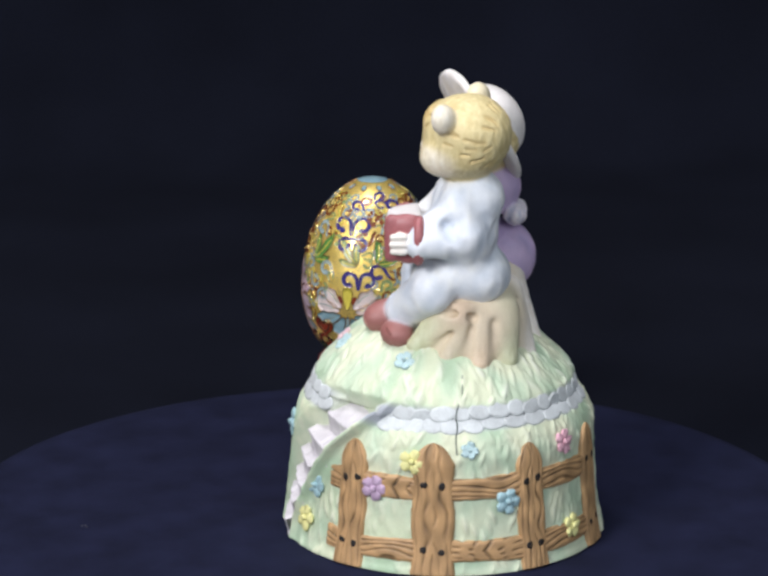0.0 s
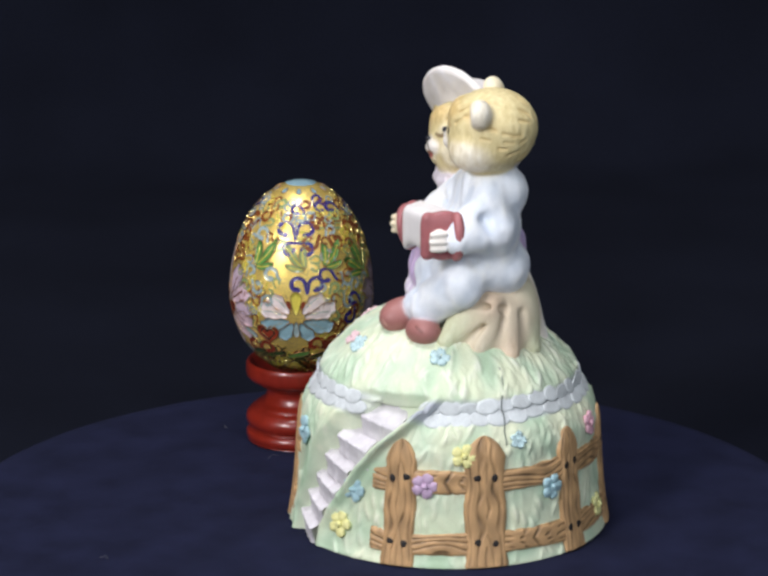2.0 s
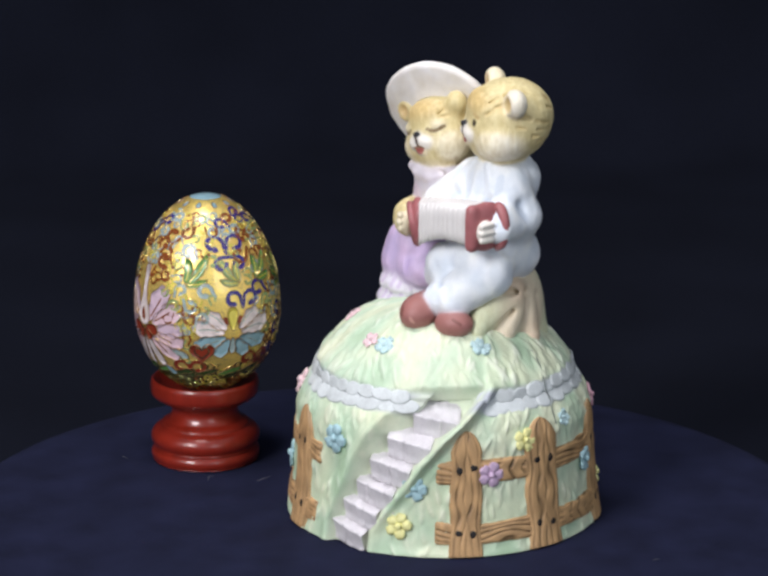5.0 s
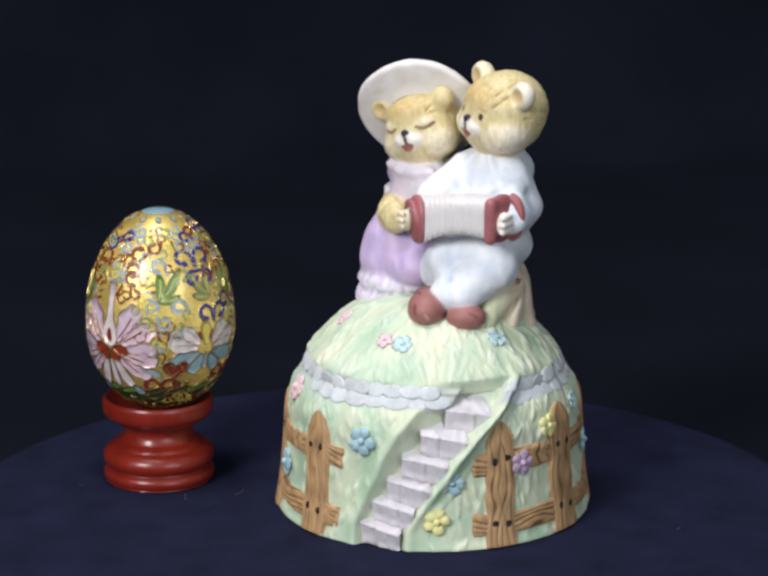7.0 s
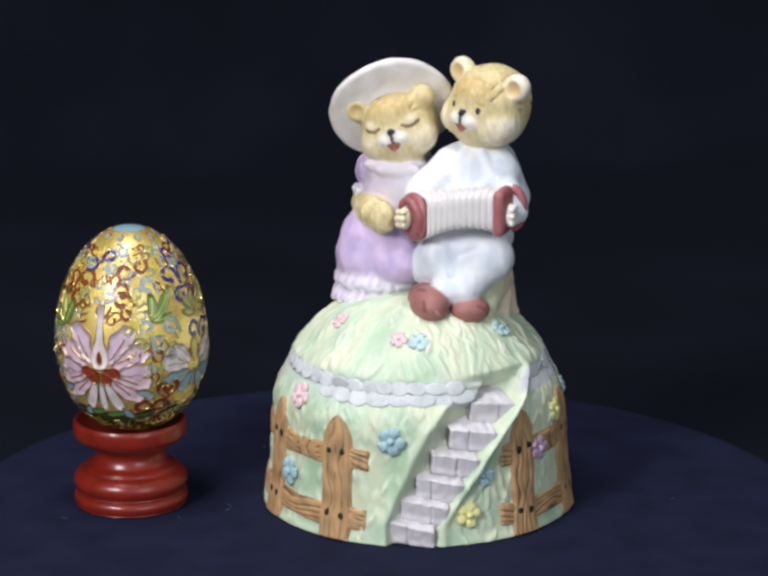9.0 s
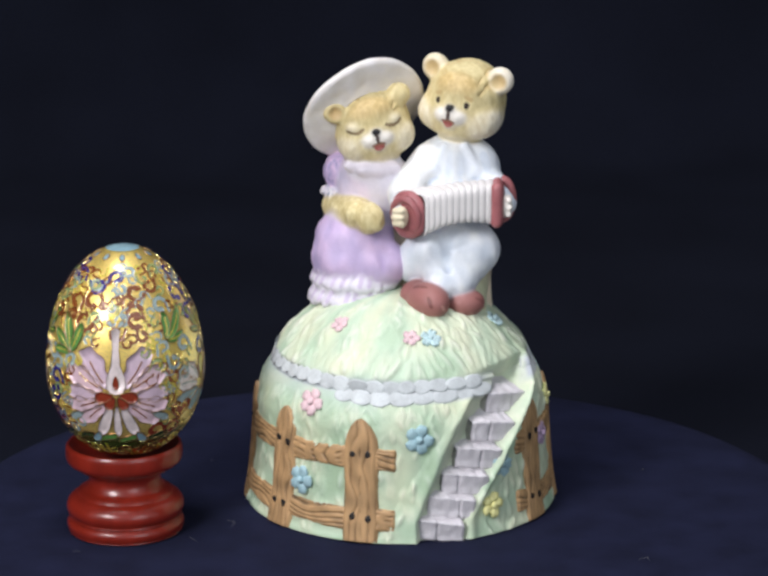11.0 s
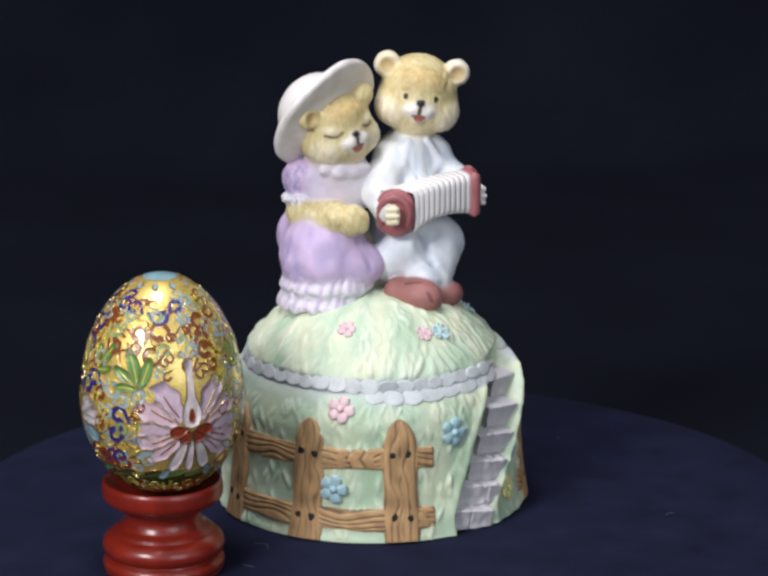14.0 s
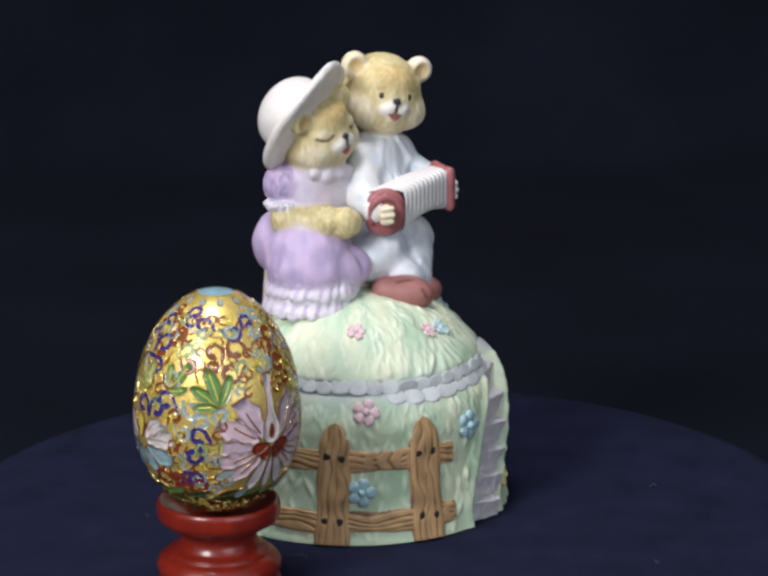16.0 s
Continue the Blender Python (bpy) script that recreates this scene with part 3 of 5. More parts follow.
def make_rail(parent, a0, a1, z, h, seed):
    rnd = random.Random(seed)
    n = max(16, int((a1 - a0) * 2.0))
    m = 29
    verts, faces, paint = [], [], []
    ph = rnd.uniform(0, 6)
    kx = rnd.uniform(0.35, 0.65)
    drop = rnd.uniform(-0.5, 0.5)
    for i in range(n + 1):
        q = i / n
        end = min(1, min(q, 1 - q) * n / 2.5)
        pinch = 1 - 0.16 * (1 - end) ** 2
        for j in range(m):
            x = -1 + 2 * j / (m - 1)
            along = (q - kx) * (a1 - a0) * 0.12
            bow = math.exp(-along ** 2) * (1.8 if seed % 2 else -1.8) * (1 - x * x)
            line = math.sin(x * 12.5 + bow * 4.0 + 1.8 * noise.noise((along * 0.8, x, seed)) + ph)
            vee = math.exp(-along ** 2 * 0.9) if seed % 3 == 0 else 0.0          # some boards show pointed cathedral grain
            line += vee * (math.sin((q - kx) * (a1 - a0) * 1.15 - 3.4 * abs(x) + ph) - line)
            grain = -0.42 * max(0.0, line - 0.5) / 0.5
            edge = (1 - abs(x) ** 8) ** 0.5 if abs(x) < 1 else 0
            zz = z + drop * (q - 0.5) * 2 + x * h / 2 * pinch * (1 + 0.06 * math.sin(q * 7 + ph) + 0.08 * noise.noise((q * 9, seed, 0)))
            c, nn = hill_at(a0 + (a1 - a0) * q, max(zz, 0.2))
            verts.append((c + nn * (-1.5 + (2.1 + 1.1 * grain * min(1, abs(end))) * edge * (0.35 + 0.65 * end))) * MM)
            tone = 1.10 + 0.45 * noise.noise((q * 8 + seed, x * 1.5, 1)) - 0.62 * min(1, max(0, -grain) * 2.6)
            paint.append(np.array(POSTC) * tone)
    for i in range(n):
        for j in range(m - 1):
            a = i * m + j
            faces.append((a, a + m, a + m + 1, a + 1))
    mesh_object("fence_rail", verts, faces, BISQUE, parent, "brown painted fence rail with carved wood grain", paint=np.array(paint))


def make_flower(parent, az, z, size, mat, label, radius=None, flat=False):
    c, n = hill_at(az, z, 0.1)
    rows = frame_from(n)
    m = Matrix((rows[0], rows[1], rows[2])).transposed().to_4x4()
    bm = bmesh.new()
    rnd = random.Random(az * 3 + z)
    for k in range(5):
        a = 2 * math.pi * k / 5 + rnd.uniform(-0.15, 0.15)
        g = bmesh.ops.create_icosphere(bm, subdivisions=2, radius=size * 0.46 * MM)
        mt = Matrix.Translation((size * 0.58 * math.cos(a) * MM, size * 0.58 * math.sin(a) * MM, 0.3 * MM)) @ Matrix.Rotation(a, 4, "Z") \
            @ Matrix.Diagonal((1.0, 0.95, 0.26 if flat else 0.42, 1))
        bmesh.ops.transform(bm, matrix=mt, verts=g["verts"])
        for s in (-1, 1):
            g = bmesh.ops.create_icosphere(bm, subdivisions=1, radius=size * 0.20 * MM)
            mt = Matrix.Translation((size * (0.82 * math.cos(a + s * 0.22)) * MM, size * 0.82 * math.sin(a + s * 0.22) * MM, 0.45 * MM)) \
                @ Matrix.Diagonal((1, 1, 0.6, 1))
            bmesh.ops.transform(bm, matrix=mt, verts=g["verts"])
    g = bmesh.ops.create_icosphere(bm, subdivisions=2, radius=size * 0.27 * MM)
    bmesh.ops.transform(bm, matrix=Matrix.Translation((0, 0, (0.5 if flat else 0.9) * MM)), verts=g["verts"])
    bm.transform(Matrix.Translation(Vector(c) * MM) @ m)
    for q in bm.verts:
        q.co += Vector((noise.noise(q.co * 900), noise.noise(q.co * 900 + Vector((5, 0, 0))), noise.noise(q.co * 900 + Vector((0, 5, 0))))) * 0.00045
    part("flower", bm, mat, parent, label)


# ---------------------------------------------------------------- music box: the seated bears
FURC = (0.70, 0.585, 0.30)
FURL = (0.80, 0.71, 0.50)
CREAM = (0.86, 0.81, 0.73)
BLACK = (0.012, 0.012, 0.016)
MOUTH = (0.36, 0.085, 0.075)
SUIT = (0.78, 0.82, 0.87)
SHIRT = (0.77, 0.78, 0.78)
SHOE = (0.34, 0.14, 0.125)
LILAC = (0.56, 0.44, 0.66)
PALELILAC = (0.68, 0.60, 0.72)
LACE = (0.74, 0.70, 0.77)
HAT = (0.82, 0.78, 0.74)
TAN = (0.76, 0.66, 0.49)
TANG = (0.62, 0.64, 0.42)


def head_rows(yaw, roll=0, pitch=0):
    """Rows side, up, forward of a head that looks along -y, turned by yaw (+ to its own front's right)."""
    m = Matrix.Rotation(math.radians(yaw), 3, "Z") @ Matrix.Rotation(math.radians(pitch), 3, "X") @ Matrix.Rotation(math.radians(roll), 3, "Y")
    return np.array([m @ Vector((1, 0, 0)), m @ Vector((0, 0, 1)), m @ Vector((0, -1, 0))])


def mark(c, rows, a, b, r, colour, depth=2.0):
    """Paint only: a stroke from a to b on the front of a head, in its side and up axes."""
    return dict(kind="mark", c=np.array(c, float), rows=np.array(rows), a=np.array(a, float), b=np.array(b, float), r=r, depth=depth, colour=colour, k=1, op=0, fur=0)


def bear_head(c, rows, scale, closed, apart=4.7):
    """Prims of a bear's head: rows are its side, up and forward; sizes in mm."""
    c = np.array(c, float)

    def at(s, u, fw):
        return c + (rows[0] * s + rows[1] * u + rows[2] * fw) * scale
    R = np.array(rows)
    k = scale
    out = [ball(at(0, 0.6, -1.2), np.array((12.1, 11.6, 13.2)) * k, FURC, 2.0, R, fur=0.15),
           ball(at(0, -4.0, 0.6), np.array((12.0, 8.3, 11.4)) * k, FURC, 3.0, R, fur=0.15),
           ball(at(-6.8, -4.6, 5.2), np.array((5.2, 4.6, 5.4)) * k, FURL, 2.5, R, fur=0.18),
           ball(at(6.8, -4.6, 5.2), np.array((5.2, 4.6, 5.4)) * k, FURL, 2.5, R, fur=0.18),
           ball(at(0, -8.0, 4.0), np.array((6.0, 4.0, 6.0)) * k, FURL, 2.5, R, fur=0.08),
           ball(at(0, 5.5, 7.0), np.array((6.6, 4.2, 4.0)) * k, (0.62, 0.45, 0.19), 2.0, R, fur=0.18),
           ball(at(-1.9, -2.6, 10.6), np.array((2.9, 2.3, 2.9)) * k, CREAM, 1.2, R),
           ball(at(1.9, -2.6, 10.6), np.array((2.9, 2.3, 2.9)) * k, CREAM, 1.2, R),
           ball(at(0, -0.9, 11.2), np.array((2.0, 1.8, 2.3)) * k, CREAM, 1.0, R),
           ball(at(0, 0.3, 13.0), np.array((1.05, 0.9, 0.9)) * k, BLACK, 0.3, R),
           ball(at(0, -5.2, 11.3), np.array((2.2, 1.5, 1.7)) * k, FURL, 0.8, R)]
    out += [mark(c, R, (-0.25, 0.45), (0.25, 0.45), 0.75, BLACK, 12.2), mark(c, R, (0, 0), (0, -3.2), 0.22, (0.10, 0.07, 0.06), 11),
            mark(c, R, (-0.9, -4.6), (0.9, -4.6), 0.45, MOUTH, 10), mark(c, R, (-0.3, -5.2), (0.3, -5.2), 0.42, (0.50, 0.20, 0.17), 10),
            mark(c, R, (-1.7, -4.0), (-0.2, -3.7), 0.2, (0.30, 0.16, 0.10), 10), mark(c, R, (1.7, -4.0), (0.2, -3.7), 0.2, (0.30, 0.16, 0.10), 10)]
    rnd = random.Random(int(c[0] * 10))
    for _ in range(80):                                # short incised strokes of fur, combed back from the face
        th, ph = rnd.uniform(0, 2 * math.pi), rnd.uniform(0.62, 2.6)
        if ph < 1.15 and (math.sin(th) < 0.45 or rnd.random() < 0.4):
            continue
        ends = []
        for q in (ph, ph + rnd.uniform(0.16, 0.30)):
            w = th + (q - ph) * rnd.uniform(-0.5, 0.5)
            ends.append(at(12.1 * math.sin(q) * math.cos(w), 0.3 + (11.7 if math.sin(w) > 0 else 11.4) * math.sin(q) * math.sin(w), -1.2 + 13.2 * math.cos(q)))
        out.append(limb(ends[0], ends[1], 0.30, 0.16, (0.60, 0.45, 0.20), 0.6, op=-1))
    for s in (-1, 1):
        if closed:
            for i in range(5):
                qa, qb = apart - 2.2 + 0.9 * i, apart - 1.3 + 0.9 * i
                za, zb = [1.4 - 0.9 * math.sin((q - apart + 2.2) / 4.5 * math.pi) for q in (qa, qb)]
                out.append(mark(c, R, (s * qa, za), (s * qb, zb), 0.17, (0.27, 0.19, 0.10)))
            out.append(ball(at(s * apart, 2.0, 8.2), np.array((2.6, 1.9, 2.4)) * k, FURL, 1.0, R))
        else:
            out.append(mark(c, R, (s * apart, 1.3), (s * apart, 1.8), 0.44, (0.03, 0.018, 0.012)))
            out.append(mark(c, R, (s * 5.6, 3.4), (s * 4.2, 4.2), 0.3, (0.60, 0.44, 0.20)))
    return out, at


def make_boy(parent):
    c, rows = (20.0, 6.8, 125.2), head_rows(-28, 8, 4)
    p, at = bear_head(c, rows, 1.0, False)
    R = np.array(rows)
    for s in (-1, 1):
        e = at(s * 10.8, 8.2, 0.0)
        p.append(ball(e, (4.2, 4.3, 3.4), (0.84, 0.77, 0.62) if s > 0 else FURL, 1.2, R, fur=0.1))
        p.append(ball(at(s * 11.2, 8.4, 3.6), (2.5, 2.6, 2.0), (0.66, 0.49, 0.24), 1.2, R, op=-1))
    for s in (-1, 1):
        p.append(ball(at(s * 7.8, -4.2, 2.4), (5.0, 5.0, 6.6), (0.82, 0.75, 0.60), 2.5, R, fur=0.12))
    p += [ball((17.6, 8.0, 97), (10.0, 9.0, 15), SUIT, 3.0, fur=-0.34), ball((16.8, 7.8, 106), (11.0, 8.0, 8.0), SUIT, 3.0, fur=-0.34),
          ball((15.6, 1.6, 105.0), (4.6, 3.4, 7.0), SHIRT, 1.6, fur=-0.2), ball((15.5, 1.6, 95), (10.0, 8.0, 9.0), SHIRT, 3.0, fur=-0.34),
          ball((16.8, 5.0, 105.5), (11.8, 6.4, 7.0), SUIT, 3.0, fur=-0.34), ball((16.0, 11.5, 83), (11.2, 9.3, 9.0), SUIT, 3.5, fur=-0.34),
          ball((19.0, 11.8, 106.5), (8.6, 7.0, 7.5), SUIT, 3.0, fur=-0.34),
          # lapels and collar
          limb((12.8, 1.0, 111.5), (9.6, -0.6, 105), 0.9, 1.5, SUIT, 1.3), limb((9.6, -0.6, 105), (13.0, -1.6, 100), 1.4, 0.8, SUIT, 1.3),
          limb((19.4, 0.4, 111.5), (23.0, -0.6, 105), 0.9, 1.5, SUIT, 1.3), limb((23.0, -0.6, 105), (19.0, -2.0, 100), 1.4, 0.8, SUIT, 1.3),
          # arms
          limb((25.0, 4.8, 106.5), (27.2, 7.6, 97.5), 4.8, 5.2, SUIT, 2.0, fur=-0.34), limb((27.4, 7.4, 96.0), (30.4, -5.5, 95.0), 5.2, 4.4, SUIT, 2.5, fur=-0.34),
          ball((23.5, 7.0, 95), (6.2, 8.0, 9.0), SUIT, 3.0, fur=-0.34),
          limb((8.5, 4.5, 106), (1.6, -0.5, 98.5), 5.4, 5.8, SHIRT, 2.5, fur=-0.30), limb((1.6, -1.0, 97), (0.4, -8.0, 93.6), 5.6, 5.0, SHIRT, 2.0, fur=-0.30),
          limb((25.6, 4.0, 104), (29.0, -4.5, 98.5), 4.2, 4.0, SUIT, 2.5, fur=-0.34),
          ball((30.4, -11.2, 95.2), (2.0, 3.0, 3.6), CREAM, 0.6),
          limb((31.4, -13.4, 97.3), (31.9, -10.0, 97.6), 1.0, 0.9, CREAM, 0.3), limb((31.6, -13.6, 95.2), (32.1, -10.0, 95.3), 1.0, 0.9, CREAM, 0.3),
          limb((31.4, -13.4, 93.1), (31.9, -10.0, 93.0), 1.0, 0.9, CREAM, 0.3),
          ball((-1.4, -13.9, 93.0), (2.2, 2.2, 3.4), FURL, 0.6), limb((-3.4, -14.4, 95.0), (-1.4, -16.0, 95.3), 1.0, 0.9, FURL, 0.25),
          limb((-3.6, -14.6, 93.1), (-1.4, -16.3, 93.3), 1.05, 0.95, FURL, 0.25), limb((-3.4, -14.4, 91.2), (-1.4, -16.0, 91.3), 1.0, 0.9, FURL, 0.25),
          # legs, one crossed over the other
          limb((19.5, 10, 84), (22.6, -1.5, 81.5), 6.6, 6.2, SUIT, 3.0, fur=-0.34), ball((15.5, -2.5, 83), (8.5, 6.5, 5.5), SUIT, 3.0, fur=-0.34),
          limb((23.4, -2.4, 79.4), (11.5, -11.0, 71.0), 7.0, 5.4, SUIT, 1.2, fur=-0.30),
          limb((10, 8, 82), (7.6, -5.2, 80.5), 7.0, 6.4, SUIT, 2.5, fur=-0.34), limb((7.6, -5.5, 80), (14.5, -8.0, 70), 6.0, 4.8, SUIT, 1.4, fur=-0.30), limb((21.5, -5.0, 77), (16.4, -10.4, 70.6), 5.8, 5.0, SUIT, 1.6, fur=-0.30),
          ball((3.6, -2.5, 76), (6.0, 6.0, 7.0), SUIT, 3.0, fur=-0.3),
          # shoes
          ball((6.6, -15.0, 66.8), (5.9, 5.6, 8.6), SHOE, 0.8, head_rows(26)), ball((3.4, -9.4, 67.2), (4.8, 4.8, 4.6), SHOE, 1.2),
          ball((18.8, -12.6, 65.2), (6.0, 4.2, 4.8), SHOE, 0.8, head_rows(25)),
          limb((8.4, -25.5, 71.0), (13.0, -21.0, 62.5), 0.5, 0.5, (0.52, 0.27, 0.23), op=0), limb((5.4, -21.2, 72.0), (8.0, -25.5, 62.5), 0.5, 0.5, (0.20, 0.07, 0.06), op=0),
          limb((2.0, -14.5, 71.5), (6.0, -18.5, 72.5), 0.5, 0.5, (0.20, 0.07, 0.06), op=0), limb((11.8, -14.5, 70), (10.8, -19.5, 66), 0.5, 0.5, (0.20, 0.07, 0.06), op=0),
          limb((20, -17.2, 69), (24.5, -14.5, 66), 0.45, 0.45, (0.22, 0.08, 0.07), op=0)]
    # folds in the suit, carved, with crease shade painted in as darker blue
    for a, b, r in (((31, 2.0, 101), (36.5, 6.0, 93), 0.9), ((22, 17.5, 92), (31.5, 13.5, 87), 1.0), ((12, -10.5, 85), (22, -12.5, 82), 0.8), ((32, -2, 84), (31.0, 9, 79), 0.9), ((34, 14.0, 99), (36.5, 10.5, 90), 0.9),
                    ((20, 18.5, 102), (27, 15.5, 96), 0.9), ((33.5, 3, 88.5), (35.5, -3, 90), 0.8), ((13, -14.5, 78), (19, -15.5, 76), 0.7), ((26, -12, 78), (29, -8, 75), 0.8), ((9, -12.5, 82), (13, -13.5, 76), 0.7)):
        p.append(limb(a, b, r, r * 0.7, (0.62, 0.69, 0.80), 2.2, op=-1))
    # lapel edges and shoulders: bluish shading laid on as paint strokes
    for a, b, r in (((14.6, -2.4, 110), (13.6, -4.0, 100), 0.6), ((17.4, -2.6, 110), (18.0, -4.2, 100), 0.6), ((7.6, -0.4, 109), (6.2, -2.0, 102), 0.9), ((25.2, -0.4, 109), (26.6, -2.0, 102), 1.1),
                    ((10.4, -2.8, 102), (8.0, -2.4, 101), 0.7), ((22.0, -3.0, 102), (25.0, -2.4, 101), 0.7)):
        p.append(limb(a, b, r, r, (0.70, 0.76, 0.84), op=0))
        if r < 0.65:
            p.append(limb(a, b, 0.5, 0.4, (0.62, 0.70, 0.82), 1.2, op=-1))
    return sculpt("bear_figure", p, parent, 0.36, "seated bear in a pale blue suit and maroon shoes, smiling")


def make_girl(parent):
    c, rows = (-8.7, 9.2, 117.7), head_rows(2, -13, 3)
    p, at = bear_head(c, rows, 0.97, True, 5.9)
    R = np.array(rows)
    p += [ball(at(-10.8, 7.4, 4.4), (3.7, 3.7, 2.8), FURC, 1.2, R, fur=0.1), ball(at(-11.0, 7.4, 7.4), (2.1, 2.1, 1.9), (0.64, 0.46, 0.22), 1.0, R, op=-1),
          ball(at(10.2, 7.8, 3.0), (3.6, 3.6, 3.0), FURC, 1.8, R, fur=0.12)]
    p += [ball((-10.6, 9.2, 98), (9.0, 8.0, 12), PALELILAC, 3.0, fur=-0.35), ball((-9.5, 5.0, 104), (7.0, 5.0, 5.0), LACE, 2.0),
          ball((-17.6, 14.2, 101.2), (6.0, 6.2, 6.2), LILAC, 1.5, fur=0.35), ball((-18.2, 13.4, 95.4), (6.2, 6.2, 2.2), LACE, 0.8, fur=0.6),
          ball((-14.2, 7.6, 81), (12.6, 13.6, 10.5), LILAC, 3.0, fur=-0.40), ball((-4.5, 6.5, 99), (8.5, 7.0, 9.0), LACE, 3.0), ball((-12, 7, 89), (10.0, 9.5, 6.0), PALELILAC, 3.0, fur=-0.35),
          ball((-15.2, 6.0, 76), (12.6, 12.8, 7.5), LILAC, 3.0, fur=-0.40), ball((-14.6, 6.0, 73.0), (12.6, 12.8, 5.5), LILAC, 2.0, fur=-0.3), ball((-6.5, -1.0, 75.5), (9.0, 8.0, 7.0), LILAC, 2.5, fur=-0.35),
          ball((-8, 15.5, 104), (8.5, 8.0, 9.0), LILAC, 2.5, fur=-0.35), ball((-11.5, 18.4, 81.5), (11.6, 10.2, 11.0), LILAC, 3.0, fur=-0.35),
          ball((-5, 22.0, 96), (4.2, 3.6, 3.4), LACE, 0.8, fur=0.3), ball((-11, 22.0, 96), (4.2, 3.6, 3.4), LACE, 0.8, fur=0.3),
          # scalloped collar
          ball((-15.4, 2.6, 105.6), (2.7, 1.5, 1.8), (0.78, 0.72, 0.78), 1.3), ball((-11.4, 0.6, 104.6), (2.7, 1.5, 1.8), (0.78, 0.72, 0.78), 1.3), ball((-7.0, 0.2, 104.4), (2.7, 1.5, 1.8), (0.78, 0.72, 0.78), 1.3),
          ball((-2.8, 1.0, 105.0), (2.7, 1.5, 1.8), (0.78, 0.72, 0.78), 1.3),
          # arm over the lap
          limb((-19.8, 11.6, 91.2), (-14.0, -1.0, 91.4), 4.4, 4.6, FURC, 1.5, fur=0.24), ball((-10.6, -5.0, 90.8), (4.4, 4.0, 5.0), FURC, 1.2, fur=0.24),
          ball((-8.6, -6.8, 90.6), (2.6, 2.4, 3.8), FURC, 0.8, fur=0.18)]
    p += [ball((-13.6, 6.0, 70.0), (13.9, 14.1, 3.2), LACE, 0.8), ball((-14.0, 6.0, 64.6), (14.5, 14.7, 3.4), LACE, 0.8), ball((-13.8, 6.0, 67.2), (13.3, 13.5, 4.5), LACE, 0.8)]
    rnd = random.Random(5)
    for i, a in enumerate(np.linspace(-150, 100, 31)):       # two gathered ruffles of the hem, uneven and slanting
        for z, cx, rx in ((70.2, -13.6, 14.0), (64.6, -14.0, 14.5)):
            aa = a + rnd.uniform(-3.5, 3.5)
            r, q = math.radians(aa), math.radians(aa + rnd.uniform(2, 7))
            fat = rnd.uniform(0.9, 1.5)
            top = (cx + (rx - 1.5) * math.sin(q), 6.0 - (rx - 1.5) * math.cos(q), z + 2.2)
            low = (cx + (rx - fat * 0.4) * math.sin(r), 6.0 - (rx - fat * 0.4) * math.cos(r), z - rnd.uniform(0.8, 1.6))
            p.append(limb(top, low, 0.7, fat, LACE, 1.1))
            if i % 2:
                b, d = math.radians(aa + 4.0), math.radians(aa + 8.0)
                p.append(limb((cx + (rx - 0.4) * math.sin(d), 6.0 - (rx - 0.4) * math.cos(d), z + 2.6), (cx + (rx + 0.7) * math.sin(b), 6.0 - (rx + 0.7) * math.cos(b), z - 0.4),
                              0.55, 0.35, (0.63, 0.54, 0.69), op=0))
    # carved skirt folds, their shade painted in with a darker lilac
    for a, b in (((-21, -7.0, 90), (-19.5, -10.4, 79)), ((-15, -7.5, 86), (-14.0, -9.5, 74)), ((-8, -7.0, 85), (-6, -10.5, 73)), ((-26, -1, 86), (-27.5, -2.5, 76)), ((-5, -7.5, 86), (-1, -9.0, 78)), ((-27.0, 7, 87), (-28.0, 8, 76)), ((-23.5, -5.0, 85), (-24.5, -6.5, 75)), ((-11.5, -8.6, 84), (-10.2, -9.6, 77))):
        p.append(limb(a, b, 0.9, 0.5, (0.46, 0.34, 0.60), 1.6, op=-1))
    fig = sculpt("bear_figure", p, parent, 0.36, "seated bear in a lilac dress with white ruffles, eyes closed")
    n = unit((0.30, -0.80, -0.50))
    cb = np.array((-10.6, 9.8, 120.8))
    hat = [plate(cb, n, 19.8, 1.35, HAT, 1.0, bend=-0.6, wave=0.55, fur=-0.25), ball(cb - n * 4.5 + np.array((-1.2, 0.8, -0.6)), (12.0, 12.0, 9.6), HAT, 4.0, frame_from(n)),
           ball(np.array(c) + R[2] * 2, np.array((11.0, 10.6, 12.0)), HAT, 0.5, R, op=-1)]
    sculpt("sun_hat", hat, parent, 0.45, "ivory wide-brimmed sun hat tipped back")
    return fig


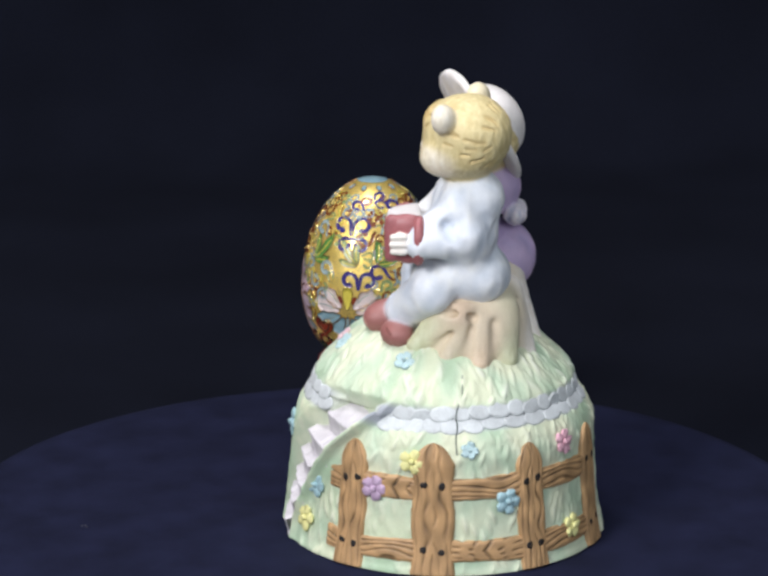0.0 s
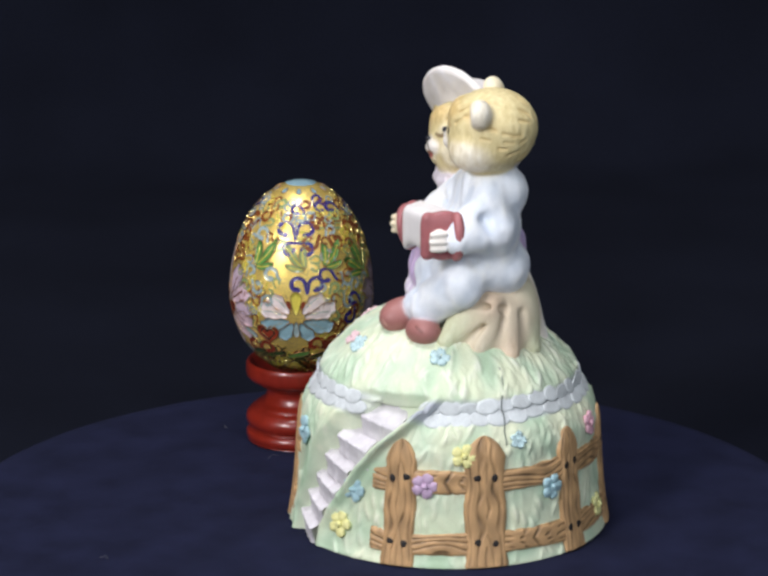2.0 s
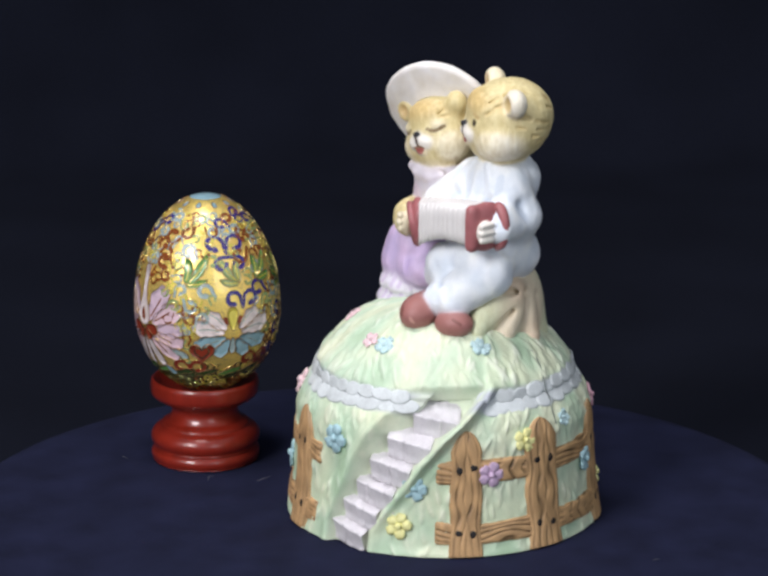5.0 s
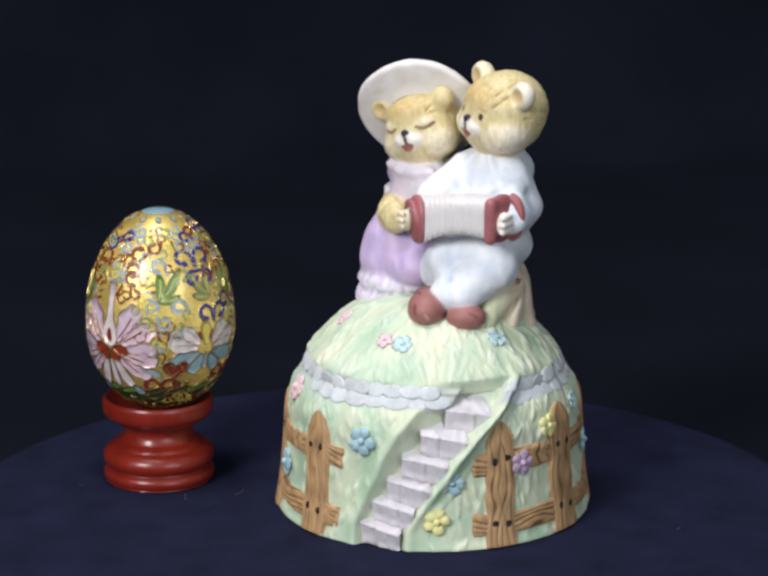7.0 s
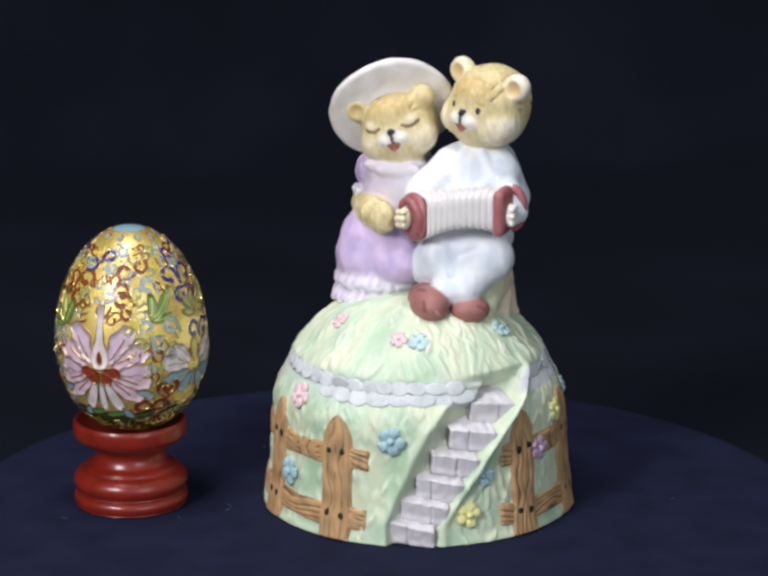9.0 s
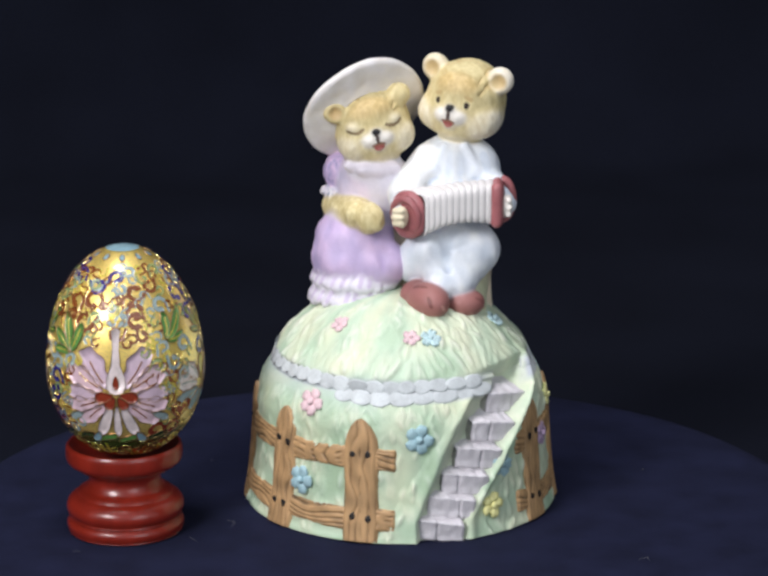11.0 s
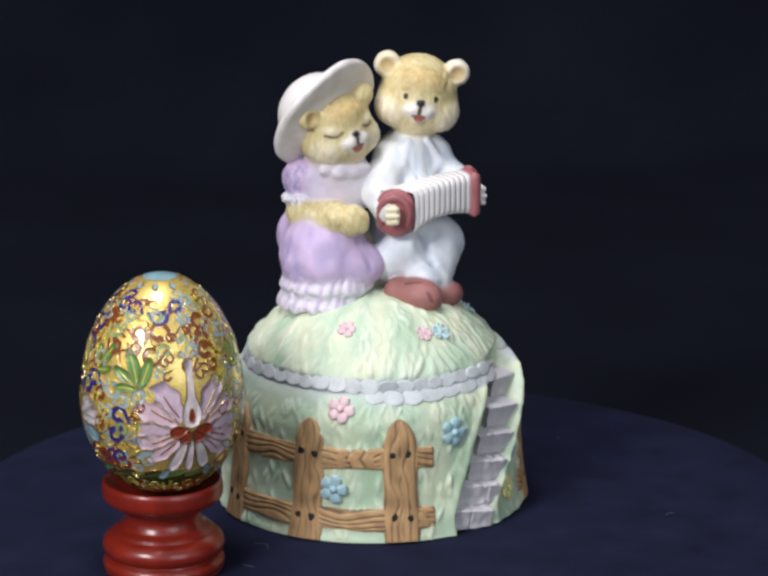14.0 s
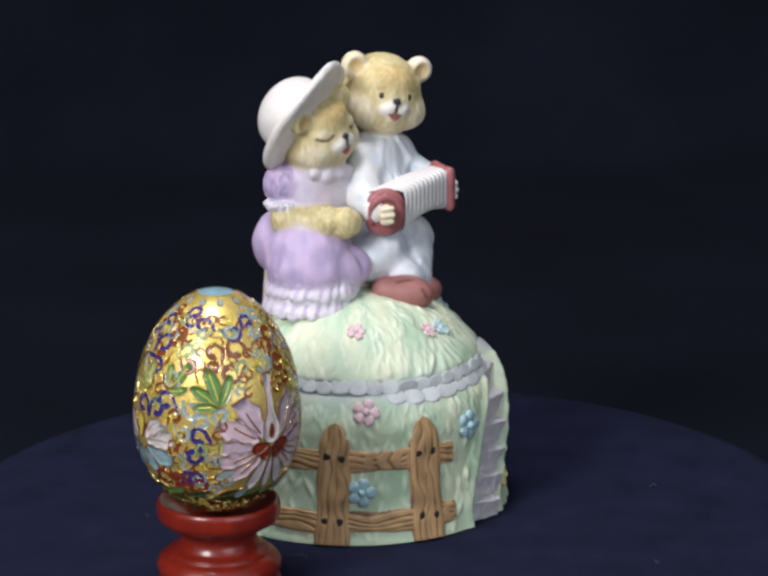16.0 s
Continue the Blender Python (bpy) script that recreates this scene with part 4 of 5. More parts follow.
def make_stump(parent):
    p = [limb((10, 9, 58), (11, 9, 71.5), 14.2, 12.8, TAN, 3.0), limb((-3, 12, 56), (-4, 13, 76), 11, 10.0, TAN, 4.0), limb((-13, 12, 58), (-13, 13, 73), 8.0, 7.0, TAN, 3.0)]
    p += [ball((18.5, 7.0, 67), (9.6, 10.5, 9.0), TAN, 4.0), ball((14, 16, 68), (9.5, 8.0, 10.0), TAN, 4.0)]
    for a, b, ra, rb, col in (((20, 7, 70), (25.5, 2, 60.5), 5.0, 3.0, TAN), ((21, 1, 70), (23, -7, 62.5), 4.8, 2.8, TANG), ((20, 12, 69), (26.5, 12, 58.5), 5.2, 3.0, (0.74, 0.58, 0.42)),
                              ((16, 17, 72), (21.5, 20, 58.5), 5.0, 3.2, TANG), ((8, 20, 76), (13, 26, 57), 4.2, 3.0, CREAM), ((-4, 20, 77), (1, 28, 57), 4.6, 3, CREAM),
                              ((25, 6, 73), (19, -3, 73.5), 3.0, 2.5, (0.66, 0.48, 0.34)), ((-17, 17, 74), (-20, 17, 60), 4.2, 3.2, TAN), ((-17, 10, 70), (-20, 8, 60), 4, 3.5, TAN)):
        p.append(limb(a, b, ra, rb, col, 4.5, fur=0.10))
    for a, b in (((26.5, 4, 68), (27, -2, 62)), ((27, 9.5, 69), (30, 8, 60)), ((25, 16, 70), (29, 17, 59)), ((15, 22, 74), (19, 25, 58)), ((27, 2, 74), (26, 10, 72))):
        p.append(limb(a, b, 0.6, 0.9, (0.62, 0.50, 0.36), 2.4, op=-1))
    sculpt("tree_stump", p, parent, 0.55, "tan tree stump seat with spreading roots", soft=1.2)


def make_accordion(parent):
    acc = new("accordion")
    acc.parent = parent
    tagged(acc, "small ivory and maroon accordion")
    # bellows: sharp pleats that fan from one end plate to the other, higher in the middle below
    a, b = np.array((1.4, -10.8, 93.2)), np.array((27.2, -9.6, 96.4))
    da, db = np.array((4.6, -4.6, 0)), np.array((-0.9, -5.4, 0))
    n, sides = 132, 32
    v, f = [], []
    for i in range(n + 1):
        q = i / n
        arch = math.sin(math.pi * q)
        ctr = a + (b - a) * q + np.array((0, -0.6 * arch, 1.5 * arch))
        deep = da + (db - da) * q ** 0.7
        pl = -0.34 * (0.5 + 0.5 * math.cos(q * 2 * math.pi * 11)) ** 2.2
        for k in range(sides):
            t = 2 * math.pi * k / sides
            ct, st = math.cos(t), math.sin(t)
            s = (abs(ct) ** 6 + abs(st) ** 6) ** (-1 / 6)
            wide = 1 + pl / 6.0 * (1 if abs(ct) > 0.6 else 0.6)
            v.append((ctr + deep * ct * s * wide + np.array((0, 0, st * s * (6.9 - 0.4 * q - 0.9 * arch + pl)))) * MM)
    for i in range(n):
        for k in range(sides):
            j = (k + 1) % sides
            f.append((i * sides + k, i * sides + j, (i + 1) * sides + j, (i + 1) * sides + k))
    mesh_object("bellows", v, f, IVORY, acc, "ivory pleated bellows")
    up = np.array((0, 0, 1.0))
    turn = math.radians(-8)
    out = np.array((math.cos(turn), math.sin(turn), 0))
    fwd = np.array((-out[1], out[0], 0))
    rows = np.array([out, fwd, up])
    c = np.array((28.4, -9.2, 96.2))
    forms = [ball(c, (2.0, 6.4, 6.8), (0, 0, 0), 1.0, rows), ball(c + up * 3.4, (2.0, 6.6, 3.9), (0, 0, 0), 1.5, rows), ball(c - up * 3.2, (2.0, 5.8, 3.9), (0, 0, 0), 1.5, rows),
             limb(c - fwd * 4.8 + up * 5.2, c - fwd * 5.0 - up * 5.2, 1.9, 1.9, (0, 0, 0), 1.0)]
    sculpt("end_plate", forms, acc, 0.45, "maroon end plate", mat=MAROON)
    loop = [c + out * (1.2 + 3.2 * math.sin(math.radians(g))) + fwd * (3.4 + 0.6 * math.sin(math.radians(g))) + up * 6.0 * math.cos(math.radians(g)) for g in range(0, 181, 15)]
    vv, ff = tube(np.array(loop) * MM, 1.55 * MM, 8)
    mesh_object("strap", vv, ff, MAROON, acc, "maroon strap")
    turn = math.radians(-131)
    out = np.array((math.cos(turn), math.sin(turn), 0))
    fwd = np.array((-out[1], out[0], 0))
    rows = np.array([out, fwd, up])
    c = np.array((0.9, -11.3, 93.0))
    forms = [ball(c, (1.8, 6.1, 7.0), (0, 0, 0), 1.0, rows), ball(c + up * 3.0 - out * 0.3, (1.8, 5.6, 4.4), (0, 0, 0), 1.5, rows),
             ball(c - up * 3.0 - out * 0.3, (1.8, 5.6, 4.2), (0, 0, 0), 1.5, rows)]
    sculpt("end_plate", forms, acc, 0.45, "maroon end plate", mat=MAROON)
    ring = [c + out * (1.2 + 0.9 * math.sin(math.radians(g))) + fwd * 4.6 * math.cos(math.radians(g)) + up * 5.3 * math.sin(math.radians(g)) for g in range(-50, 235, 15)]
    vv, ff = tube(np.array(ring) * MM, 1.25 * MM, 8)
    mesh_object("strap", vv, ff, MAROON, acc, "maroon strap")


def make_music_box():
    box = empty("music_box", "pale green porcelain music box with two seated bears", "music box")
    make_hill(box)
    make_stump(box)
    make_boy(box)
    make_girl(box)
    make_accordion(box)
    make_steps(box)
    for i, (az, w, top, lean) in enumerate(POSTS):
        make_post(box, az, w, top, lean, i + 1)
    for i, (a0, a1) in enumerate(RAILS):
        make_rail(box, a0, a1, 25.6, 7.2, i + 20)
        make_rail(box, a0, a1, 7.0, 7.0, i + 40)
    for az, z, size, mat, label, flat in ((37.1, 20.6, 3.9, BLUE, "blue relief flower", 0), (31.5, 8.9, 4.0, YELLOW, "yellow relief flower", 0),
                                          (66, 24.6, 3.9, PURPLE, "mauve relief flower", 0), (80.5, 33.6, 3.7, YELLOW, "yellow relief flower", 0),
                                          (116, 21.2, 3.9, BLUE, "blue relief flower", 0), (143, 35, 3.7, ROSE, "rose relief flower", 0),
                                          (145, 9, 3.7, YELLOW, "yellow relief flower", 0), (1.9, 31.9, 4.4, BLUE, "blue relief flower", 0),
                                          (-46, 16.1, 4.4, BLUE, "blue relief flower", 0), (-44, 40.2, 4.2, PINK, "pink relief flower", 0),
                                          (12, 58.6, 3.2, PALEBLUE, "pale blue flower in the grass", 1), (70, 59.0, 3.2, PALEBLUE, "pale blue flower in the grass", 1),
                                          (-48, 60.6, 3.0, PINK, "pale pink flower in the grass", 1), (0.5, 59.0, 2.7, PINK, "pale pink flower in the grass", 1),
                                          (102, 37.0, 2.6, PALEBLUE, "pale blue flower in the grass", 1)):
        make_flower(box, az, z, size, mat, label, flat=bool(flat))
    make_stones(box)
    line = [hill_at(102, 56, 0.25)[0], hill_at(101, 52, 0.3)[0], hill_at(98.5, 48.5, 0.5)[0], hill_at(97.5, 46, 0.5)[0], hill_at(97.8, 43, 0.45)[0], hill_at(97, 40, 0.2)[0], hill_at(97.3, 36, 0.15)[0]]
    vv, ff = tube(spline(line, 6) * MM, 0.16 * MM, 5)
    mesh_object("crack", vv, ff, CRACK, box, "thin dark hairline crack")
    return box


# ---------------------------------------------------------------- egg and stand
def make_stand():
    st = empty("egg_stand", "turned red lacquered wooden egg stand", "egg stand")
    for name, label, prof in (
            ("foot", "wide red turned foot", [(0, 0.0), (15.6, 0.0), (17.2, 0.4), (17.8, 1.8), (17.6, 3.2), (16.6, 4.3), (15.3, 4.7), (0, 4.8)]),
            ("ring", "rounded red turned ring", [(0, 4.1), (15.4, 4.3), (16.9, 5.2), (17.8, 7.0), (17.6, 8.9), (16.5, 10.4), (14.6, 11.5), (12.9, 12.6), (0, 12.8)]),
            ("neck", "narrow red turned neck", [(0, 12.0), (13.4, 12.1), (12.1, 13.4), (11.1, 15.2), (10.9, 17.0), (11.5, 18.6), (13.2, 19.8), (0, 20.2)]),
            ("cup", "red cup that holds the egg", [(0, 19.4), (12.8, 19.5), (14.2, 20.2), (16.6, 21.3), (17.6, 22.8), (17.7, 25.6), (17.3, 27.0), (16.6, 27.3), (15.6, 26.4),
                                                  (13.0, 24.4), (8.0, 22.6), (0, 22.0)])):
        v, f = lathe([(max(r, 0) * MM, z * MM) for r, z in spline(prof, 5)], 96)
        mesh_object(name, v, f, REDWOOD, st, label)
    return st


EGG_Z0, EGG_MID, EGG_Z1, EGG_R = 23.4, 51.5, 88.6, 23.6


def egg_profile():
    out = []
    for t in np.linspace(0, math.pi, 121):
        c = -math.cos(t)
        z = EGG_MID + (c * (EGG_Z1 - EGG_MID) if c > 0 else c * (EGG_MID - EGG_Z0))
        r = EGG_R * math.sin(t)
        out.append((max(r, 0), z))
    return np.array(out)


EGG = egg_profile()
EGG_S = np.concatenate([[0], np.cumsum(np.hypot(*np.diff(EGG, axis=0).T))])


def egg_at(az, s, lift):
    """A point of the egg at an azimuth in degrees and a length up its side from the bottom, in mm."""
    r, z = np.interp(s, EGG_S, EGG[:, 0]), np.interp(s, EGG_S, EGG[:, 1])
    r2, z2 = np.interp(s + 0.5, EGG_S, EGG[:, 0]), np.interp(s + 0.5, EGG_S, EGG[:, 1])
    r1, z1 = np.interp(s - 0.5, EGG_S, EGG[:, 0]), np.interp(s - 0.5, EGG_S, EGG[:, 1])
    d = unit((r2 - r1, z2 - z1))
    a = math.radians(az)
    out = np.array([math.sin(a), -math.cos(a), 0])
    return out * (r + d[1] * lift) + np.array([0, 0, z - d[0] * lift])


def egg_s(z):
    return float(np.interp(z, EGG[:, 1], EGG_S))


def egg_map(az0, s0, u, v, lift):
    r = max(float(np.interp(s0 + v, EGG_S, EGG[:, 0])), 3.0)
    return egg_at(az0 + math.degrees(u / r), s0 + v, lift) * MM


def band_mesh(name, parent, az0, z0, pts, width, mat, taper=None, lift=0.0):
    """A raised enamel line with gold edges along flat points (mm) laid on the egg."""
    s0 = egg_s(z0)
    pts = np.array(pts)
    n = len(pts)
    v, f, slots = [], [], []
    cross = ((-1.0, 0.0), (-0.98, 0.17), (-0.88, 0.19), (-0.84, 0.15), (0.0, 0.24), (0.84, 0.15), (0.88, 0.19), (0.98, 0.17), (1.0, 0.0))
    m = len(cross)
    for i in range(n):
        d = unit(pts[min(i + 1, n - 1)] - pts[max(i - 1, 0)])
        nn = np.array((-d[1], d[0]))
        w = width * (taper[i] if taper is not None else 1)
        for c, l in cross:
            q = pts[i] + nn * c * w
            v.append(egg_map(az0, s0, q[0], q[1], l + lift))
    for i in range(n - 1):
        for k in range(m - 1):
            a = i * m + k
            f.append((a, a + 1, a + m + 1, a + m))
            slots.append(0 if 3 <= k <= 4 else 1)
    return mesh_object(name, v, f, [mat, WIRE], parent, slots=slots)


def curl(size, turn, flip=1, turns=1.25):
    """A scroll: a straight stalk that winds into a spiral."""
    out = []
    for t in np.linspace(0, 1, 24):
        a = t * turns * 2 * math.pi
        r = size * (1 - 0.55 * t)
        out.append((flip * (r * math.cos(a) - size), r * math.sin(a) * 1.05))
    out = np.array(out)
    tail = np.array([(0.25 * flip * size * q ** 2, -size * 1.1 * q) for q in np.linspace(1, 0.1, 7)])
    out = np.vstack([tail, out])
    c, s = math.cos(math.radians(turn)), math.sin(math.radians(turn))
    return out @ np.array([[c, s], [-s, c]])


def patch_mesh(name, parent, az0, z0, outline, mat, gold=0.26, lift=0.0):
    """A flat enamel cell with a raised gold rim, laid on the egg; outline in mm round its own middle."""
    s0 = egg_s(z0)
    o = np.array(outline)
    c = o.mean(0)
    n = len(o)
    d = o - c
    ln = np.maximum(np.hypot(d[:, 0], d[:, 1]), 0.01)[:, None]
    inner = c + d * np.maximum(1 - gold / ln, 0.3)
    rings = ((o, 0.02), (o, 0.20), (inner, 0.22), (inner, 0.14), (c + (inner - c) * 0.55, 0.20))
    v, f, slots = [], [], []
    for pts, l in rings:
        for q in pts:
            v.append(egg_map(az0, s0, q[0], q[1], l + lift))
    v.append(egg_map(az0, s0, c[0], c[1], 0.22 + lift))
    for r in range(len(rings) - 1):
        for k in range(n):
            j = (k + 1) % n
            f.append((r * n + k, r * n + j, (r + 1) * n + j, (r + 1) * n + k))
            slots.append(1 if r < 3 else 0)
    last = (len(rings) - 1) * n
    for k in range(n):
        f.append((last + k, last + (k + 1) % n, len(rings) * n))
        slots.append(0)
    return mesh_object(name, v, f, [mat, BRONZE], parent, slots=slots)


def petal(x, y, turn, length, width, tipw=0.5, n=64, bend=0.0, wave=0.0):
    """A petal outline from its root at (x, y)."""
    out = []
    for k in range(n):
        a = 2 * math.pi * k / n
        q = (1 - math.cos(a)) / 2
        w = width / 2 * math.sin(a) * (0.55 + tipw * q) * (1 + wave * math.cos(7 * a))
        p = (w + bend * q * q * length, q * length * (1 - 0.25 * wave * math.cos(4 * a) * q))
        out.append(p)
    out = np.array(out)
    c, s = math.cos(math.radians(turn)), math.sin(math.radians(turn))
    return out @ np.array([[c, s], [-s, c]]) + np.array((x, y))


def make_egg():
    egg = empty("cloisonne_egg", "gold cloisonne enamel egg with flowers on a red stand", "decorative egg")
    v, f = lathe([(max(r, 0.0) * MM, z * MM) for r, z in EGG], 120)
    mesh_object("shell", v, f, GOLD, egg, "gold ground egg shell")
    top = [(r, z) for r, z in EGG if z > 87.6]
    v, f = lathe([((r + 0.12) * MM, (z + 0.12) * MM) for r, z in top], 64)
    mesh_object("cap", v, f, E_SKY, egg, "sky blue enamel cap")
    low = [(r, z) for r, z in EGG if z < 34.4]
    v, f = lathe([((r + 0.12) * MM, z * MM) for r, z in low], 96)
    mesh_object("foot_band", v, f, E_DKGREEN, egg, "dark green enamel foot band")
    decorate_egg(egg)
    return egg


def motions():
    rows_t = [0.5 * i for i in range(33)]

    def carried(thing, at, z):
        rows = []
        for t in rows_t:
            a = math.radians(SPIN * t)
            x, y = at[0] * math.cos(a) - at[1] * math.sin(a), at[0] * math.sin(a) + at[1] * math.cos(a)
            rows.append((t, pose(x, y, z, 0, 0, SPIN * (t - T_FRONT))))
        walk(thing, rows)
    carried(turntable, (0, 0), 0)
    carried(music_box, BOX_AT, 0)
    carried(egg_stand, STAND_AT, 0)
    carried(egg_thing, EGG_AT, 0)


def decorate_egg(egg):
    rnd = random.Random(11)
    taken = []
    layer = iter([k % 9 for k in range(4000)])

    def claim(az, z, rad):
        taken.append((az, egg_s(z), rad))

    def free(az, s, rad):
        r = float(np.interp(s, EGG_S, EGG[:, 0]))
        for a, b, q in taken:
            du = math.radians((az - a + 180) % 360 - 180) * r
            if math.hypot(du, s - b) < rad + q:
                return False
        return True

    def scroll(az, z, size, turn, flip, mat, width=0.95, turns=0.86, keep=0.85):
        pts = curl(size, turn, flip, turns)
        taper = np.linspace(0.6, 1.0, len(pts))
        taper[-4:] = (1.12, 1.25, 1.15, 0.7)
        band_mesh("scroll", egg, az, z, pts, width, mat, taper=taper)
        r = max(float(np.interp(egg_s(z), EGG_S, EGG[:, 0])), 3.0)
        q = math.radians(turn)
        u, v = -flip * size * math.cos(q), -flip * size * math.sin(q)
        taken.append((az + math.degrees(u / r), egg_s(z) + v, size * keep))

    def heart(az, z, size, mat, below=True):
        """Two mirrored scrolls on one stalk, with a smaller pair of hooks under them."""
        r = float(np.interp(egg_s(z), EGG_S, EGG[:, 0]))
        a = math.degrees(0.5 / r)
        scroll(az - a, z, size, 0, 1, mat)
        scroll(az + a, z, size, 0, -1, mat)
        if below:
            scroll(az - a * 2, z - size * 2.3, size * 0.8, 80, 1, mat)
            scroll(az + a * 2, z - size * 2.3, size * 0.8, -80, -1, mat)

    def cell(az, z, outline, mat, name="petal"):
        patch_mesh(name, egg, az, z, outline, mat, lift=next(layer) * 0.012 + {"pistil": 0.10, "calyx": 0.14, "drop": 0.24, "stamen": 0.14, "bud": 0.14}.get(name, 0.0))

    def lotus(az, z):
        """The large pink flower with its long pistil."""
        for sgn in (-1, 1):
            cell(az, z, petal(sgn * 2.4, 1.6, -sgn * 26, 14.5, 7.6, 0.6, bend=0.10 * sgn, wave=0.15), E_MAUVE)
            cell(az, z, petal(sgn * 4.0, 0.8, -sgn * 56, 14.0, 7.6, 0.6, bend=0.09 * sgn, wave=0.15), E_PINK)
            cell(az, z, petal(sgn * 4.8, -0.8, -sgn * 84, 11.5, 6.4, 0.5, wave=0.15), E_MAUVE)
            cell(az, z, petal(sgn * 4.2, -2.0, -sgn * 110, 11.8, 6.2, 0.5, bend=-0.16 * sgn, wave=0.13), E_PINK)
            cell(az, z, petal(sgn * 3.0, -2.8, -sgn * 136, 12.0, 5.8, 0.5, bend=-0.16 * sgn, wave=0.13), E_PINK)
            cell(az, z, petal(sgn * 1.5, -3.2, -sgn * 161, 12.0, 4.8, 0.4), E_WHITE)
            cell(az, z, petal(sgn * 10.4, -6.4, -sgn * 118, 6.0, 3.6, 0.5), E_TEAL)
            cell(az, z, petal(sgn * 5.4, -13.0, -sgn * 155, 4.8, 3.4, 0.5), E_SKY)
            cell(az, z, petal(sgn * 0.9, -0.2, -sgn * 100, 5.6, 4.0, 0.7), E_RED, "calyx")
            cell(az, z, petal(sgn * 0.5, -0.6, -sgn * 148, 4.6, 3.4, 0.7), E_RED, "calyx")
            # veins of gold wire on the petals
            for turn, ln, x, y in ((30, 10, 3.6, 3.4), (56, 9, 5.4, 2.2), (112, 7, 6.0, -2.4), (137, 7.5, 4.4, -4.0)):
                q = math.radians(turn)
                pts = [(sgn * (x + ln * t * math.sin(q) + 0.5 * math.sin(t * 3)), y + ln * t * math.cos(q)) for t in np.linspace(0, 0.75, 8)]
                band_mesh("vein", egg, az, z, pts, 0.24, E_BROWN, lift=0.10)
        cell(az, z, petal(0, -3.4, 180, 11.5, 3.2, 0.4), E_WHITE)
        pist = [(-1.3, 19.5), (-0.95, 14), (-1.5, 9.0), (-2.8, 5.2), (-3.0, 2.4), (-1.9, 0.5), (0, -0.1), (1.9, 0.5), (3.0, 2.4), (2.8, 5.2), (1.5, 9.0), (0.95, 14), (1.3, 19.5),
                (0, 20.4)]
        cell(az, z, pist, E_WHITE, "pistil")
        cell(az, z, petal(0, 1.6, 0, 4.4, 4.2, -0.25), E_RED, "drop")
        for sgn in (-1, 1):
            cell(az, z, petal(sgn * 0.6, 20.0, -sgn * 40, 2.8, 1.9, 0.5), E_TEAL, "bud")
        for dy, rad in ((10, 7.0), (4, 12), (-3, 14.5), (-9, 11.5), (15, 3.0), (19, 2.5)):
            claim(az, z + dy * 0.95, rad)

    def blossom(az, z):
        """The smaller blush and sky blue flower."""
        for sgn in (-1, 1):
            cell(az, z, petal(sgn * 2.0, 1.0, -sgn * 46, 9.6, 6.0, 0.6, bend=0.12 * sgn, wave=0.14), E_WHITE)
            cell(az, z, petal(sgn * 2.6, 0.0, -sgn * 82, 11.4, 6.2, 0.6, bend=-0.14 * sgn, wave=0.14), E_WHITE)
            cell(az, z, petal(sgn * 2.2, -1.4, -sgn * 114, 10.6, 6.6, 0.5, bend=-0.14 * sgn, wave=0.12), E_SKY)
            cell(az, z, petal(sgn * 1.2, -2.0, -sgn * 150, 7.6, 5.4, 0.5, wave=0.10), E_SKY)
            for turn, ln, x, y in ((50, 6.5, 3.4, 3.0), (84, 8.0, 4.6, 0.6), (116, 7.0, 4.2, -2.4)):
                q = math.radians(turn)
                pts = [(sgn * (x + ln * t * math.sin(q)), y + ln * t * math.cos(q) + 0.5 * math.sin(t * 4)) for t in np.linspace(0, 0.8, 8)]
                band_mesh("vein", egg, az, z, pts, 0.24, E_TEAL, lift=0.10)
            cell(az, z, petal(sgn * 1.7, 2.4, -sgn * 20, 3.2, 1.8, 0.4), E_RED, "stamen")
        cell(az, z, petal(0, 0.5, 0, 8.0, 3.4, 0.9), E_YELLOW)
        cell(az, z, petal(0, -1.5, 180, 6.0, 2.8, 0.5), E_TEAL)
        for dy, rad in ((5, 6), (0, 11.5), (-5, 8)):
            claim(az, z + dy, rad)

    def leaves(az, z, size, flip):
        """A spray of green leaves with gold ribs."""
        for turn, ln, w in ((44, 1.05, 0.56), (8, 1.3, 0.62), (-28, 1.05, 0.54), (80, 0.8, 0.44)):
            t = turn * flip
            cell(az, z, petal(0.5 * flip, 0, -t, size * ln, size * w * 1.1, 0.15, bend=0.16 * flip, wave=0.03), E_GREEN, "leaf")
            q = math.radians(t)
            pts = []
            for k in np.linspace(0.2, 0.8, 7):
                x, y = 0.16 * flip * k * k * size * ln, k * size * ln
                pts.append((0.5 * flip + x * math.cos(q) + y * math.sin(q), y * math.cos(q) - x * math.sin(q)))
            band_mesh("rib", egg, az, z, pts, 0.20, E_YELLOW, lift=0.16)
        claim(az, z + size * 0.5, size * 0.55)

    def red_heart(az, z, size):
        """A filled red heart with a gold heart set in it."""
        def shape(k):
            q = np.linspace(0, 2 * math.pi, 40, endpoint=False)
            return np.stack([k * np.sin(q) ** 3, k * (0.81 * np.cos(q) - 0.31 * np.cos(2 * q) - 0.13 * np.cos(3 * q) - 0.06 * np.cos(4 * q))], 1)
        cell(az, z, shape(size), E_RED, "heart")
        line = shape(size * 0.56)
        band_mesh("heart_wire", egg, az, z, np.vstack([line, line[:1]]), 0.28, WIRE, lift=0.16)
